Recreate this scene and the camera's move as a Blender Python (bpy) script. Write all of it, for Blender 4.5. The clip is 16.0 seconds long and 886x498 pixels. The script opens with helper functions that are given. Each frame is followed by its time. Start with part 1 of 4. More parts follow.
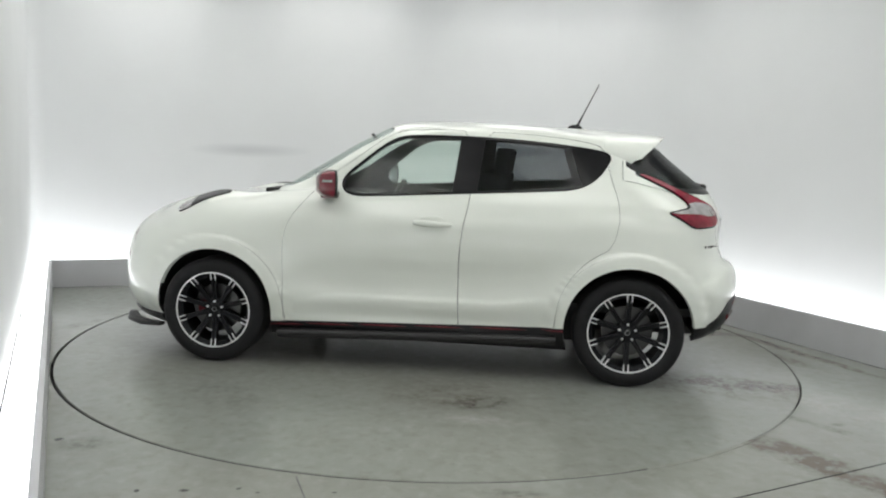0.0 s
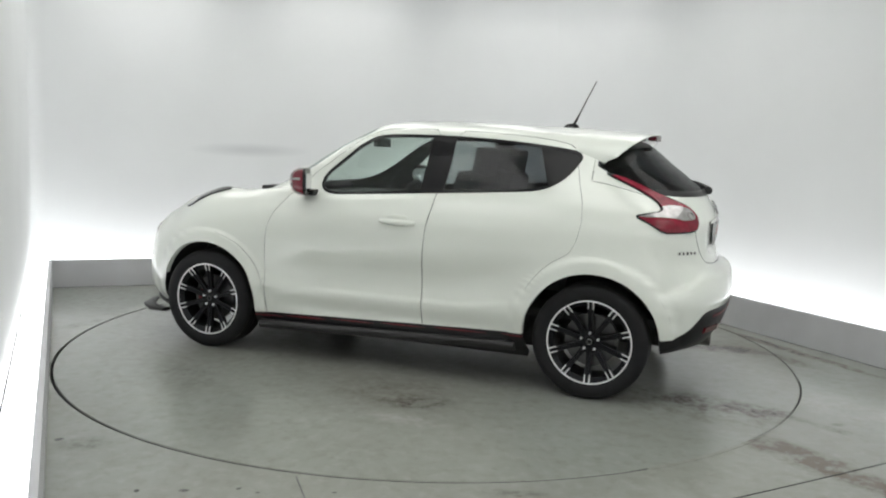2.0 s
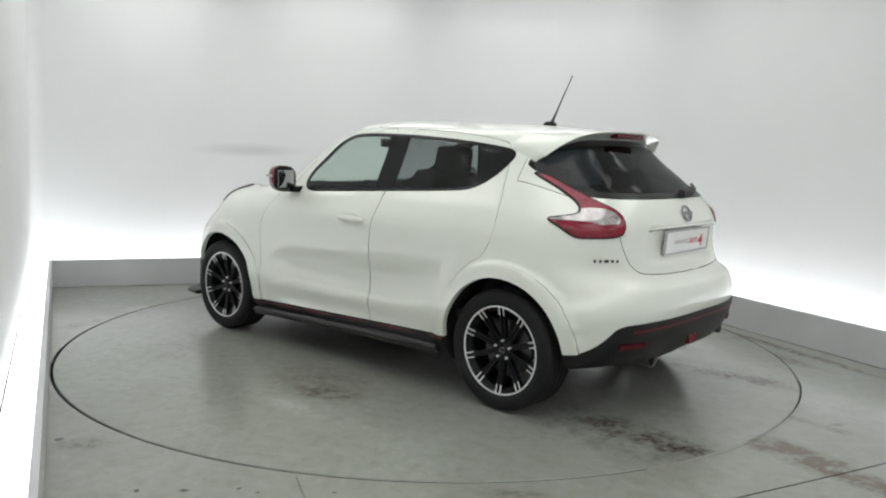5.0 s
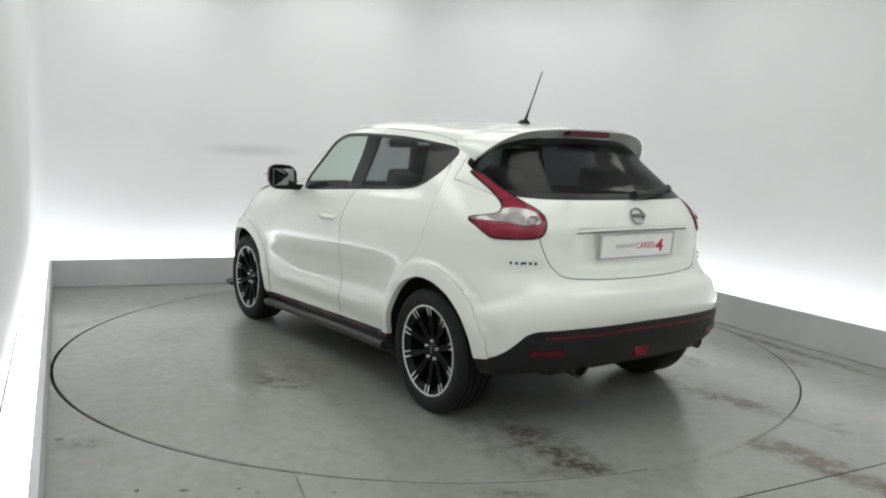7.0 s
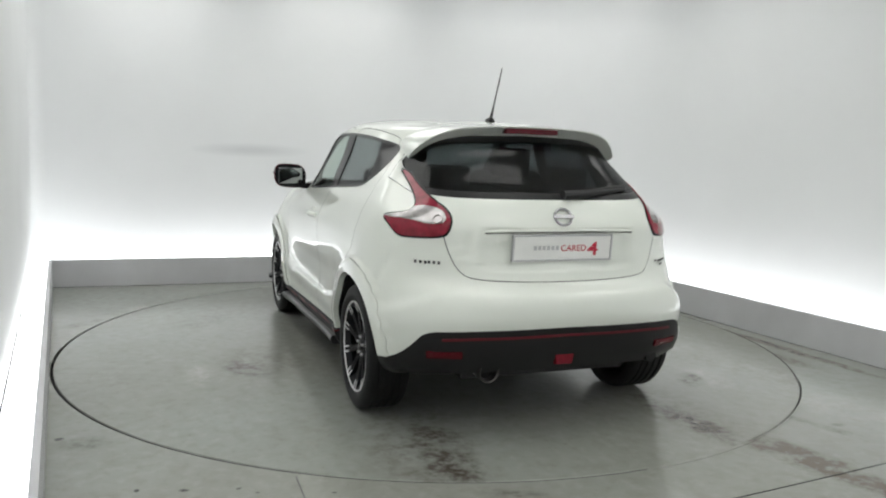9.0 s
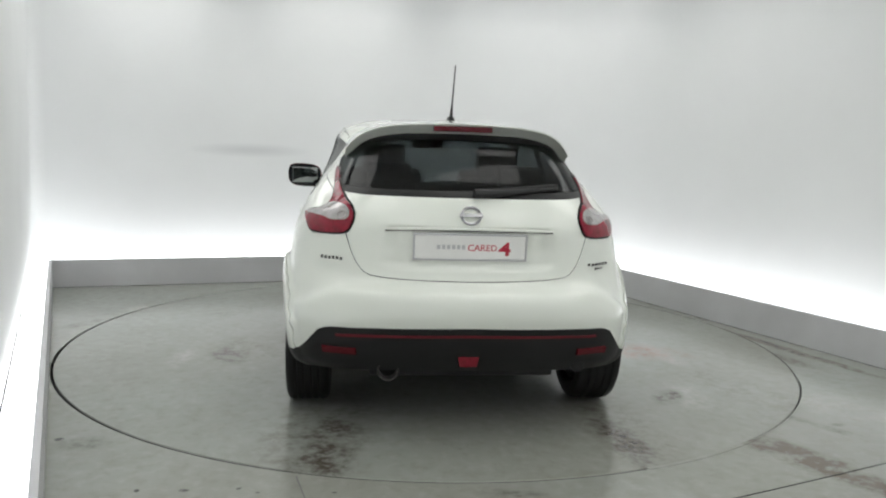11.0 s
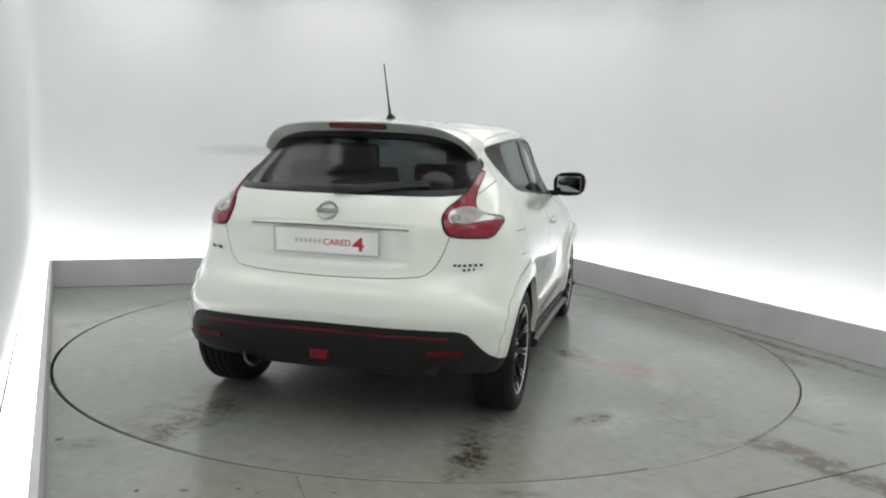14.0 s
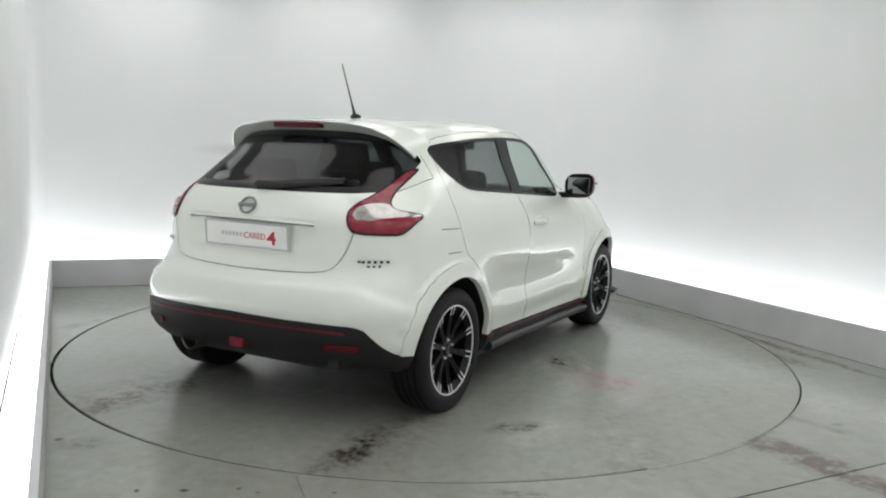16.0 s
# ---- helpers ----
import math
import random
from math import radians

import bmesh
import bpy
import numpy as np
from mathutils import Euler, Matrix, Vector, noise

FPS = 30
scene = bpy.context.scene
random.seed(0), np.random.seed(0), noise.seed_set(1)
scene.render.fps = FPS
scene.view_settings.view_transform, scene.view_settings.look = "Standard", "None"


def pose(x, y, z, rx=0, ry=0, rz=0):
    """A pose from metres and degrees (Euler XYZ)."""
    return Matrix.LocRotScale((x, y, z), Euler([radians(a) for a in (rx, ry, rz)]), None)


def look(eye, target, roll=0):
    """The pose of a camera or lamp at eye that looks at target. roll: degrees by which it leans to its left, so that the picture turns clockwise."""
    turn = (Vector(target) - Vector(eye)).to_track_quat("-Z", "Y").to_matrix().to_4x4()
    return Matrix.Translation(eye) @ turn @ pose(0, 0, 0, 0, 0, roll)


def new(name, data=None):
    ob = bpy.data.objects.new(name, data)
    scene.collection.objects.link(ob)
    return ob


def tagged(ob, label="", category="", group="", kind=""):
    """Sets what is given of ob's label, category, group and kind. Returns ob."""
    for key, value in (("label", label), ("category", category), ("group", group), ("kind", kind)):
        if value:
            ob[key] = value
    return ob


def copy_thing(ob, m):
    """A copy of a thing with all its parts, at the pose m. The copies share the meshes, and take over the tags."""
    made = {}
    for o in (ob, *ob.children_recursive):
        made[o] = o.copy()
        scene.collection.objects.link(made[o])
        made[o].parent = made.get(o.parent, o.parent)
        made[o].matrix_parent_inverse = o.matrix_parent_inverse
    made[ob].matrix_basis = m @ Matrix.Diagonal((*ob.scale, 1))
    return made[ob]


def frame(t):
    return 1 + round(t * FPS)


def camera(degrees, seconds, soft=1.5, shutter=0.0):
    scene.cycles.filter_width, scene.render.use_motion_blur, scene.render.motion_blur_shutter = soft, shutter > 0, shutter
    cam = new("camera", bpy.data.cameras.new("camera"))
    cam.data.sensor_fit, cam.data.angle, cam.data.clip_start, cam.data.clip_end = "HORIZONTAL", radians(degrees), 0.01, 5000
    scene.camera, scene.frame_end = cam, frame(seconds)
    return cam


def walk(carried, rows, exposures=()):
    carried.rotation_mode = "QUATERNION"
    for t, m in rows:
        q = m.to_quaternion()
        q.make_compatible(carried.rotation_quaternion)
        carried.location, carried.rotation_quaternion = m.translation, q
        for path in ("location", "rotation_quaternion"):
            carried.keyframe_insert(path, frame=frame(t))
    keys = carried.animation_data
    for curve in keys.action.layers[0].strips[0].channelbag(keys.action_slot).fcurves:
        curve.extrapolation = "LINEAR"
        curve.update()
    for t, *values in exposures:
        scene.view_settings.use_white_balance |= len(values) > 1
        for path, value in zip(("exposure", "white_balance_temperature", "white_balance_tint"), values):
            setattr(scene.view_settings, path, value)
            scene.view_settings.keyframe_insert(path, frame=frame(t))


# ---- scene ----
# ---------------------------------------------------------------- camera
cam = camera(58.49, 16.0, soft=2.1)


def view(x, y, z, yaw, down, lean):
    """A camera pose from its heading right of +y, its downward tilt and its lean, in degrees."""
    a, b = radians(yaw), radians(down)
    aim = Vector((math.sin(a) * math.cos(b), math.cos(a) * math.cos(b), -math.sin(b)))
    eye = Vector((x, y, z))
    return look(eye, eye + aim, lean)


CAM = view(0, -5.553, 1.371, 0.75, 7.314, 1.867)
walk(cam, [(0, CAM), (16, CAM)], exposures=[(0, 0.0), (16, 0.0)])

# ---------------------------------------------------------------- world
world = bpy.data.worlds.new("world")
scene.world = world
world.use_nodes = True
world.node_tree.nodes["Background"].inputs[0].default_value = (0.8, 0.85, 0.9, 1)
world.node_tree.nodes["Background"].inputs[1].default_value = 0.05

PANEL_GLOW = 1.76     # ceiling light panels
COVE_GLOW = 2.15      # light strips along the foot of the walls
LEFT_GLOW = 5.2      # the narrower strip at the close wall


# ---------------------------------------------------------------- materials
def material(name, colour, rough=0.5, metal=0.0, coat=0.0, coat_rough=0.05, spec=0.5, vary=0.0, scale=4.0, bump=0.0,
             bump_scale=200.0, rough_vary=0.0):
    m = bpy.data.materials.new(name)
    m.use_nodes = True
    nt = m.node_tree
    p = nt.nodes["Principled BSDF"]
    p.inputs["Base Color"].default_value = (*colour, 1)
    p.inputs["Roughness"].default_value = rough
    p.inputs["Metallic"].default_value = metal
    p.inputs["Coat Weight"].default_value = coat
    p.inputs["Coat Roughness"].default_value = coat_rough
    p.inputs["Specular IOR Level"].default_value = spec
    co = nt.nodes.new("ShaderNodeTexCoord")
    if vary or rough_vary:
        n = nt.nodes.new("ShaderNodeTexNoise")
        n.inputs["Scale"].default_value = scale
        n.inputs["Detail"].default_value = 6
        nt.links.new(co.outputs["Object"], n.inputs["Vector"])
        if vary:
            ramp = nt.nodes.new("ShaderNodeMapRange")
            ramp.inputs[1].default_value, ramp.inputs[2].default_value = 0.3, 0.7
            ramp.inputs[3].default_value, ramp.inputs[4].default_value = 1 - vary, 1 + vary
            nt.links.new(n.outputs["Fac"], ramp.inputs[0])
            mul = nt.nodes.new("ShaderNodeVectorMath")
            mul.operation = "SCALE"
            mul.inputs[0].default_value = colour
            nt.links.new(ramp.outputs[0], mul.inputs["Scale"])
            nt.links.new(mul.outputs[0], p.inputs["Base Color"])
        if rough_vary:
            rr = nt.nodes.new("ShaderNodeMapRange")
            rr.inputs[1].default_value, rr.inputs[2].default_value = 0.3, 0.7
            rr.inputs[3].default_value, rr.inputs[4].default_value = rough - rough_vary, rough + rough_vary
            nt.links.new(n.outputs["Fac"], rr.inputs[0])
            nt.links.new(rr.outputs[0], p.inputs["Roughness"])
    if bump:
        b = nt.nodes.new("ShaderNodeTexNoise")
        b.inputs["Scale"].default_value = bump_scale
        b.inputs["Detail"].default_value = 4
        nt.links.new(co.outputs["Object"], b.inputs["Vector"])
        bn = nt.nodes.new("ShaderNodeBump")
        bn.inputs["Strength"].default_value = bump
        bn.inputs["Distance"].default_value = 0.002
        nt.links.new(b.outputs["Fac"], bn.inputs["Height"])
        nt.links.new(bn.outputs["Normal"], p.inputs["Normal"])
    return m


def glowing(name, colour, strength):
    m = bpy.data.materials.new(name)
    m.use_nodes = True
    p = m.node_tree.nodes["Principled BSDF"]
    p.inputs["Base Color"].default_value = (0.8, 0.8, 0.8, 1)
    p.inputs["Emission Color"].default_value = (*colour, 1)
    p.inputs["Emission Strength"].default_value = strength
    return m


def pane_material(name, tint, gloss_rough=0.02):
    """Thin tinted glass: what lies behind shows through the tint, the surface mirrors more at a slant."""
    m = bpy.data.materials.new(name)
    m.use_nodes = True
    nt = m.node_tree
    nt.nodes.remove(nt.nodes["Principled BSDF"])
    out = nt.nodes["Material Output"]
    tr = nt.nodes.new("ShaderNodeBsdfTransparent")
    tr.inputs["Color"].default_value = (*tint, 1)
    gl = nt.nodes.new("ShaderNodeBsdfGlossy")
    gl.inputs["Roughness"].default_value = gloss_rough
    lw = nt.nodes.new("ShaderNodeLayerWeight")
    lw.inputs["Blend"].default_value = 0.5
    up = nt.nodes.new("ShaderNodeMath")
    up.operation = "POWER"
    up.inputs[1].default_value = 4.0
    nt.links.new(lw.outputs["Facing"], up.inputs[0])
    fr = nt.nodes.new("ShaderNodeMapRange")
    fr.inputs[3].default_value, fr.inputs[4].default_value = 0.025, 0.35
    nt.links.new(up.outputs[0], fr.inputs[0])
    mix = nt.nodes.new("ShaderNodeMixShader")
    nt.links.new(fr.outputs[0], mix.inputs[0])
    nt.links.new(tr.outputs[0], mix.inputs[1])
    nt.links.new(gl.outputs[0], mix.inputs[2])
    nt.links.new(mix.outputs[0], out.inputs["Surface"])
    return m


def floor_material(name, stains, colour=(0.300, 0.311, 0.289)):
    """Satin grey floor paint with broad cloudy wear, fine grime and dark stains.
    stains: (x, y, half length, half width, turn in degrees, darkness, tint)."""
    m = bpy.data.materials.new(name)
    m.use_nodes = True
    nt = m.node_tree
    N, L = nt.nodes.new, nt.links.new
    p = nt.nodes["Principled BSDF"]
    co = N("ShaderNodeTexCoord").outputs["Object"]

    def noise_fac(scale, detail=5, rough=0.55):
        n = N("ShaderNodeTexNoise")
        n.inputs["Scale"].default_value, n.inputs["Detail"].default_value = scale, detail
        n.inputs["Roughness"].default_value = rough
        L(co, n.inputs["Vector"])
        return n.outputs["Fac"]

    def span(v, a, b, c, d):
        r = N("ShaderNodeMapRange")
        r.interpolation_type = "SMOOTHSTEP"
        for i, k in enumerate((a, b, c, d)):
            r.inputs[i + 1].default_value = k
        L(v, r.inputs[0])
        return r.outputs[0]

    def blend(fac, one, two):
        x = N("ShaderNodeMix")
        x.data_type = "RGBA"
        L(fac, x.inputs[0])
        for sock, val in ((x.inputs[6], one), (x.inputs[7], two)):
            if isinstance(val, tuple):
                sock.default_value = (*val, 1)
            else:
                L(val, sock)
        return x.outputs[2]

    cloud, grain, blotch, crumb = noise_fac(0.5, 0, 0.4), noise_fac(26, 7, 0.65), noise_fac(7, 4, 0.6), noise_fac(24, 5, 0.6)
    light = (colour[0] * 1.03, colour[1] * 1.06, colour[2] * 1.05)
    dark = (colour[0] * 0.95, colour[1] * 0.93, colour[2] * 0.89)
    col = blend(span(cloud, 0.25, 0.75, 0, 1), dark, light)
    col = blend(span(noise_fac(13, 6, 0.6), 0.42, 0.78, 0, 0.45), col, (colour[0] * 0.72, colour[1] * 0.66, colour[2] * 0.60))
    col = blend(span(noise_fac(17, 6, 0.6), 0.45, 0.80, 0, 0.40), col, tuple(c * 1.35 for c in colour))
    col = blend(span(grain, 0.58, 0.80, 0, 0.40), col, tuple(c * 0.55 for c in colour))
    col = blend(span(noise_fac(1.4, 6, 0.6), 0.35, 0.75, 0, 0.34), col, (colour[0] * 0.78, colour[1] * 0.74, colour[2] * 0.68))
    col = blend(span(noise_fac(2.1, 6, 0.62), 0.42, 0.80, 0, 0.34), col, tuple(c * 1.22 for c in colour))
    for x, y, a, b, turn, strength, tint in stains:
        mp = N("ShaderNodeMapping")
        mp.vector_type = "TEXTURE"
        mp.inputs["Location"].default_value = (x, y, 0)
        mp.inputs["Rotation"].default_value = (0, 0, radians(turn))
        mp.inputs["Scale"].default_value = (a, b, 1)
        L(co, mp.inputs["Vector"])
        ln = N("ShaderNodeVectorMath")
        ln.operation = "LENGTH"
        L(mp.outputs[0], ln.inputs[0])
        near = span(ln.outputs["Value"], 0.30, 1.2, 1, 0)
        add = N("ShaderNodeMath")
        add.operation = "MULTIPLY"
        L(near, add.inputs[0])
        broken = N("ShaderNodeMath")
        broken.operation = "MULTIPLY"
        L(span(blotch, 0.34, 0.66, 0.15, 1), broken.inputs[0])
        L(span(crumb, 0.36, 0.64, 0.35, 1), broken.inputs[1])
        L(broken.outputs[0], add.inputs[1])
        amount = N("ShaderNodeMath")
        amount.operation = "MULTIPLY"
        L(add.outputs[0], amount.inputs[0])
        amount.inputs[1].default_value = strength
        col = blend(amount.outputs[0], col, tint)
    L(col, p.inputs["Base Color"])
    p.inputs["Roughness"].default_value = 0.21
    bn = N("ShaderNodeBump")
    bn.inputs["Strength"].default_value, bn.inputs["Distance"].default_value = 0.15, 0.004
    L(grain, bn.inputs["Height"])
    L(bn.outputs["Normal"], p.inputs["Normal"])
    return m


GRIME, RUST, BROWN, PALE = (0.070, 0.058, 0.046), (0.28, 0.155, 0.14), (0.13, 0.11, 0.085), (0.46, 0.46, 0.43)
DOT = (0.03, 0.03, 0.03)
# tyre tracks behind both rear wheels, oil spots beside the car, a reddish patch
TABLE_STAINS = [(-1.85, 0.72, 0.75, 0.32, -8, 0.65, BROWN), (-1.85, -0.78, 0.75, 0.24, 4, 0.6, BROWN),
                (-2.00, 0.68, 0.48, 0.17, -10, 1.0, GRIME), (-1.98, -0.75, 0.48, 0.10, 4, 1.5, GRIME), (-2.18, 0.66, 0.22, 0.13, 10, 1.0, GRIME),
                (-0.18, -1.15, 0.45, 0.22, 40, 1.5, PALE), (-0.40, -1.58, 0.35, 0.10, 5, 1.0, PALE), (-1.30, -1.36, 0.30, 0.14, -10, 0.6, PALE),
                (-0.30, -1.40, 0.44, 0.24, 70, 1.0, RUST), (-0.02, -1.02, 0.26, 0.13, 30, 1.3, GRIME),
                (-0.45, 1.35, 0.22, 0.12, 20, 1.4, GRIME), (-0.25, 1.22, 0.42, 0.28, 10, 0.6, BROWN), (-0.50, 1.62, 0.26, 0.10, 0, 0.5, PALE),
                (-1.32, -1.24, 0.17, 0.09, -30, 1.5, GRIME), (-1.2, -1.75, 0.9, 0.3, 25, 0.4, BROWN),
                (0.9, 1.5, 0.4, 0.2, -40, 0.3, GRIME), (1.5, -1.0, 0.5, 0.3, 20, 0.35, GRIME)]
FLOOR_STAINS = [(1.77, -2.09, 0.38, 0.14, -57, 2.2, BROWN), (1.67, -1.92, 0.18, 0.13, -57, 2.0, BROWN), (1.95, -2.38, 0.2, 0.11, -57, 1.8, BROWN),
                (2.05, -1.62, 0.30, 0.05, -50, 0.7, GRIME), (2.30, -1.30, 0.40, 0.25, -60, 0.5, PALE),
                (-1.536, -2.12, 0.14, 0.09, 30, 0.8, GRIME), (-1.668, -2.085, 0.022, 0.02, 0, 3.0, DOT), (-2.35, 0.75, 0.2, 0.10, 30, 0.6, PALE),
                (-0.95, -2.577, 0.024, 0.014, 0, 2.0, DOT), (-1.13, -2.59, 0.012, 0.018, 20, 1.6, DOT), (-0.74, -2.545, 0.016, 0.012, 60, 1.6, DOT),
                (-0.66, -2.58, 0.010, 0.007, 0, 1.6, DOT), (-0.36, -2.56, 0.012, 0.008, 0, 1.6, DOT), (0.34, -2.53, 0.15, 0.045, 0, 1.0, GRIME), (0.42, -2.60, 0.2, 0.06, 0, 0.7, RUST),
                (2.137, -1.586, 0.05, 0.03, 0, 1.0, GRIME), (-2.566, 0.136, 0.25, 0.08, 60, 0.5, GRIME),
                # long, narrow, darker brown strips parallel to the right kerb
                (2.42, 0.40, 0.60, 0.06, -63, 1.7, BROWN), (2.68, -0.20, 0.65, 0.06, -64, 1.6, BROWN), (2.45, -0.25, 0.35, 0.10, -64, 0.9, BROWN)]

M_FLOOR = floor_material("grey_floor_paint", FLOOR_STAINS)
M_TABLE = floor_material("grey_turntable_paint", TABLE_STAINS, (0.290, 0.301, 0.279))
def wall_material():
    """White wall paint with one soft-edged, slightly darker horizontal band on the back wall."""
    m = material("white_wall_paint", (0.76, 0.77, 0.775), 0.72, vary=0.02, scale=1.2, bump=0.06, bump_scale=60)
    nt = m.node_tree
    p = nt.nodes["Principled BSDF"]
    before = p.inputs["Base Color"].links[0].from_socket
    co = nt.nodes.new("ShaderNodeTexCoord")
    mp = nt.nodes.new("ShaderNodeMapping")
    mp.vector_type = "TEXTURE"
    mp.inputs["Location"].default_value = (-1.87, 2.55, 1.28)
    mp.inputs["Rotation"].default_value = (0, 0, radians(19.7))
    mp.inputs["Scale"].default_value = (0.62, 0.5, 0.075)
    nt.links.new(co.outputs["Object"], mp.inputs["Vector"])
    ln = nt.nodes.new("ShaderNodeVectorMath")
    ln.operation = "LENGTH"
    nt.links.new(mp.outputs[0], ln.inputs[0])
    r = nt.nodes.new("ShaderNodeMapRange")
    r.inputs[1].default_value, r.inputs[2].default_value, r.inputs[3].default_value, r.inputs[4].default_value = 0.2, 1.0, 0.80, 0.0
    nt.links.new(ln.outputs["Value"], r.inputs[0])
    x = nt.nodes.new("ShaderNodeMix")
    x.data_type = "RGBA"
    nt.links.new(r.outputs[0], x.inputs[0])
    nt.links.new(before, x.inputs[6])
    x.inputs[7].default_value = (0.58, 0.59, 0.60, 1)
    nt.links.new(x.outputs[2], p.inputs["Base Color"])
    return m


M_WALL = wall_material()
M_CEIL = material("white_ceiling_paint", (0.75, 0.76, 0.76), 0.7, vary=0.02, scale=2)
M_KERB = material("grey_white_kerb_paint", (0.55, 0.55, 0.565), 0.5, vary=0.06, scale=3, bump=0.1, bump_scale=40)
M_PIT = material("black_joint", (0.012, 0.012, 0.012), 0.9)
M_PANEL = glowing("ceiling_light_diffuser", (1.0, 1.0, 0.965), PANEL_GLOW)
M_COVE = glowing("light_strip_diffuser", (0.97, 0.985, 1.0), COVE_GLOW)
M_COVE_LEFT = glowing("narrow_strip_diffuser", (0.97, 0.985, 1.0), LEFT_GLOW)
M_PAINT = material("white_car_paint", (0.80, 0.83, 0.765), 0.30, coat=1.0, coat_rough=0.03, vary=0.01, scale=3)
M_TRIM = material("black_cabin_trim", (0.02, 0.02, 0.021), 0.7, bump=0.2)
M_GLOSS = material("gloss_black_trim", (0.010, 0.010, 0.011), 0.20, spec=0.22)
M_GREY = material("dark_grey_satin_plastic", (0.013, 0.013, 0.014), 0.46, spec=0.3, vary=0.1, scale=8, bump=0.1)
M_RED = material("red_trim_line", (0.13, 0.012, 0.02), 0.35, spec=0.3)
M_LAMP = material("red_lamp_lens", (0.24, 0.012, 0.030), 0.14, coat=0.35, spec=0.3, vary=0.25, scale=30)
M_CAP = material("dark_red_cap_paint", (0.16, 0.010, 0.022), 0.22, coat=0.4, vary=0.1, scale=20)
M_FOG = material("dull_red_fog_lens", (0.17, 0.010, 0.020), 0.25, spec=0.3, vary=0.2, scale=40)
M_REFL = material("dark_red_reflector", (0.09, 0.006, 0.012), 0.25, spec=0.3)
M_LENS = material("clear_lamp_lens", (0.46, 0.435, 0.435), 0.13, metal=0.4, coat=1.0, vary=0.2, scale=25)
M_CHROME = material("chrome", (0.34, 0.34, 0.35), 0.18, metal=1.0)
M_TYRE = material("tyre_rubber", (0.011, 0.011, 0.012), 0.60, spec=0.28, vary=0.15, scale=20, bump=0.2, bump_scale=90)
M_RIM = material("satin_black_alloy", (0.006, 0.006, 0.008), 0.40, spec=0.25)
M_CUT = material("machined_alloy", (0.82, 0.82, 0.83), 0.30, metal=0.35)
M_DISC = material("brake_steel", (0.10, 0.10, 0.10), 0.35, metal=1.0)
M_SEAT = material("dark_seat_fabric", (0.03, 0.03, 0.032), 0.8, vary=0.2, scale=15, bump=0.3)
M_GLASS = pane_material("clear_window_glass", (0.90, 0.94, 0.92))
M_PRIV = pane_material("dark_privacy_glass", (0.58, 0.60, 0.61))
M_REARGLASS = pane_material("very_dark_rear_glass", (0.27, 0.29, 0.30))
M_BAND = material("black_glass_border", (0.012, 0.012, 0.013), 0.35, spec=0.25)
M_PLATE = material("white_show_plate", (0.84, 0.84, 0.82), 0.35, vary=0.03, scale=10)
M_TEXTRED = material("red_print", (0.50, 0.02, 0.05), 0.4)
M_TEXTGREY = material("grey_print", (0.52, 0.52, 0.53), 0.5)
M_PIPE = material("sooty_steel", (0.11, 0.105, 0.10), 0.35, metal=0.9)
# floor joint, and the grey that stands for shadow under the tailgate garnish
M_JOINT_SHADE = material("grey_joint_and_shade", (0.14, 0.14, 0.135), 0.8)
M_SKIRT = material("dark_grey_skirt_paint", (0.022, 0.021, 0.022), 0.36, spec=0.4, coat=0.15, vary=0.1, scale=8)
M_MIRROR = material("mirror_glass", (0.30, 0.31, 0.32), 0.02, metal=1.0)


# ---------------------------------------------------------------- mesh helpers
def link_mesh(name, bm, mat, parent=None, label="", smooth=False, place=None):
    me = bpy.data.meshes.new(name)
    bmesh.ops.recalc_face_normals(bm, faces=bm.faces)
    bm.to_mesh(me)
    bm.free()
    for m in (mat if isinstance(mat, (list, tuple)) else [mat]):
        me.materials.append(m)
    if smooth:
        for f in me.polygons:
            f.use_smooth = True
        me.set_sharp_from_angle(angle=radians(35))
    ob = new(name, me)
    if parent:
        ob.parent = parent
    if place is not None:
        ob.matrix_basis = place
    if label:
        tagged(ob, label)
    return ob


def part(name, bm, mat, parent, label="", smooth=True, place=None):
    return link_mesh(name, bm, mat, parent, label, smooth, place)


def box_bm(lo, hi, bevel=0.0, seg=2):
    bm = bmesh.new()
    c = [(a + b) / 2 for a, b in zip(lo, hi)]
    s = [b - a for a, b in zip(lo, hi)]
    bmesh.ops.create_cube(bm, size=1, matrix=Matrix.Translation(c) @ Matrix.Diagonal((*s, 1)))
    if bevel:
        bmesh.ops.bevel(bm, geom=bm.edges[:], offset=bevel, segments=seg, profile=0.7, affect="EDGES")
    return bm


def prism_bm(outline, z0, z1):
    """A plan outline (x, y) raised from z0 to z1."""
    bm = bmesh.new()
    low = [bm.verts.new((x, y, z0)) for x, y in outline]
    top = [bm.verts.new((x, y, z1)) for x, y in outline]
    bm.faces.new(low[::-1])
    bm.faces.new(top)
    n = len(low)
    for i in range(n):
        bm.faces.new((low[i], low[(i + 1) % n], top[(i + 1) % n], top[i]))
    return bm


def spin_bm(profile, steps=64, axis="Y", full=True):
    """Revolves a closed or open (radius, along) profile round the y axis."""
    bm = bmesh.new()
    rings = []
    for r, a in profile:
        ring = []
        for k in range(steps):
            t = 2 * math.pi * k / steps
            ring.append(bm.verts.new((r * math.cos(t), a, r * math.sin(t))))
        rings.append(ring)
    n = len(rings)
    for i in range(n if full else n - 1):
        p, q = rings[i], rings[(i + 1) % n]
        for k in range(steps):
            bm.faces.new((p[k], p[(k + 1) % steps], q[(k + 1) % steps], q[k]))
    return bm


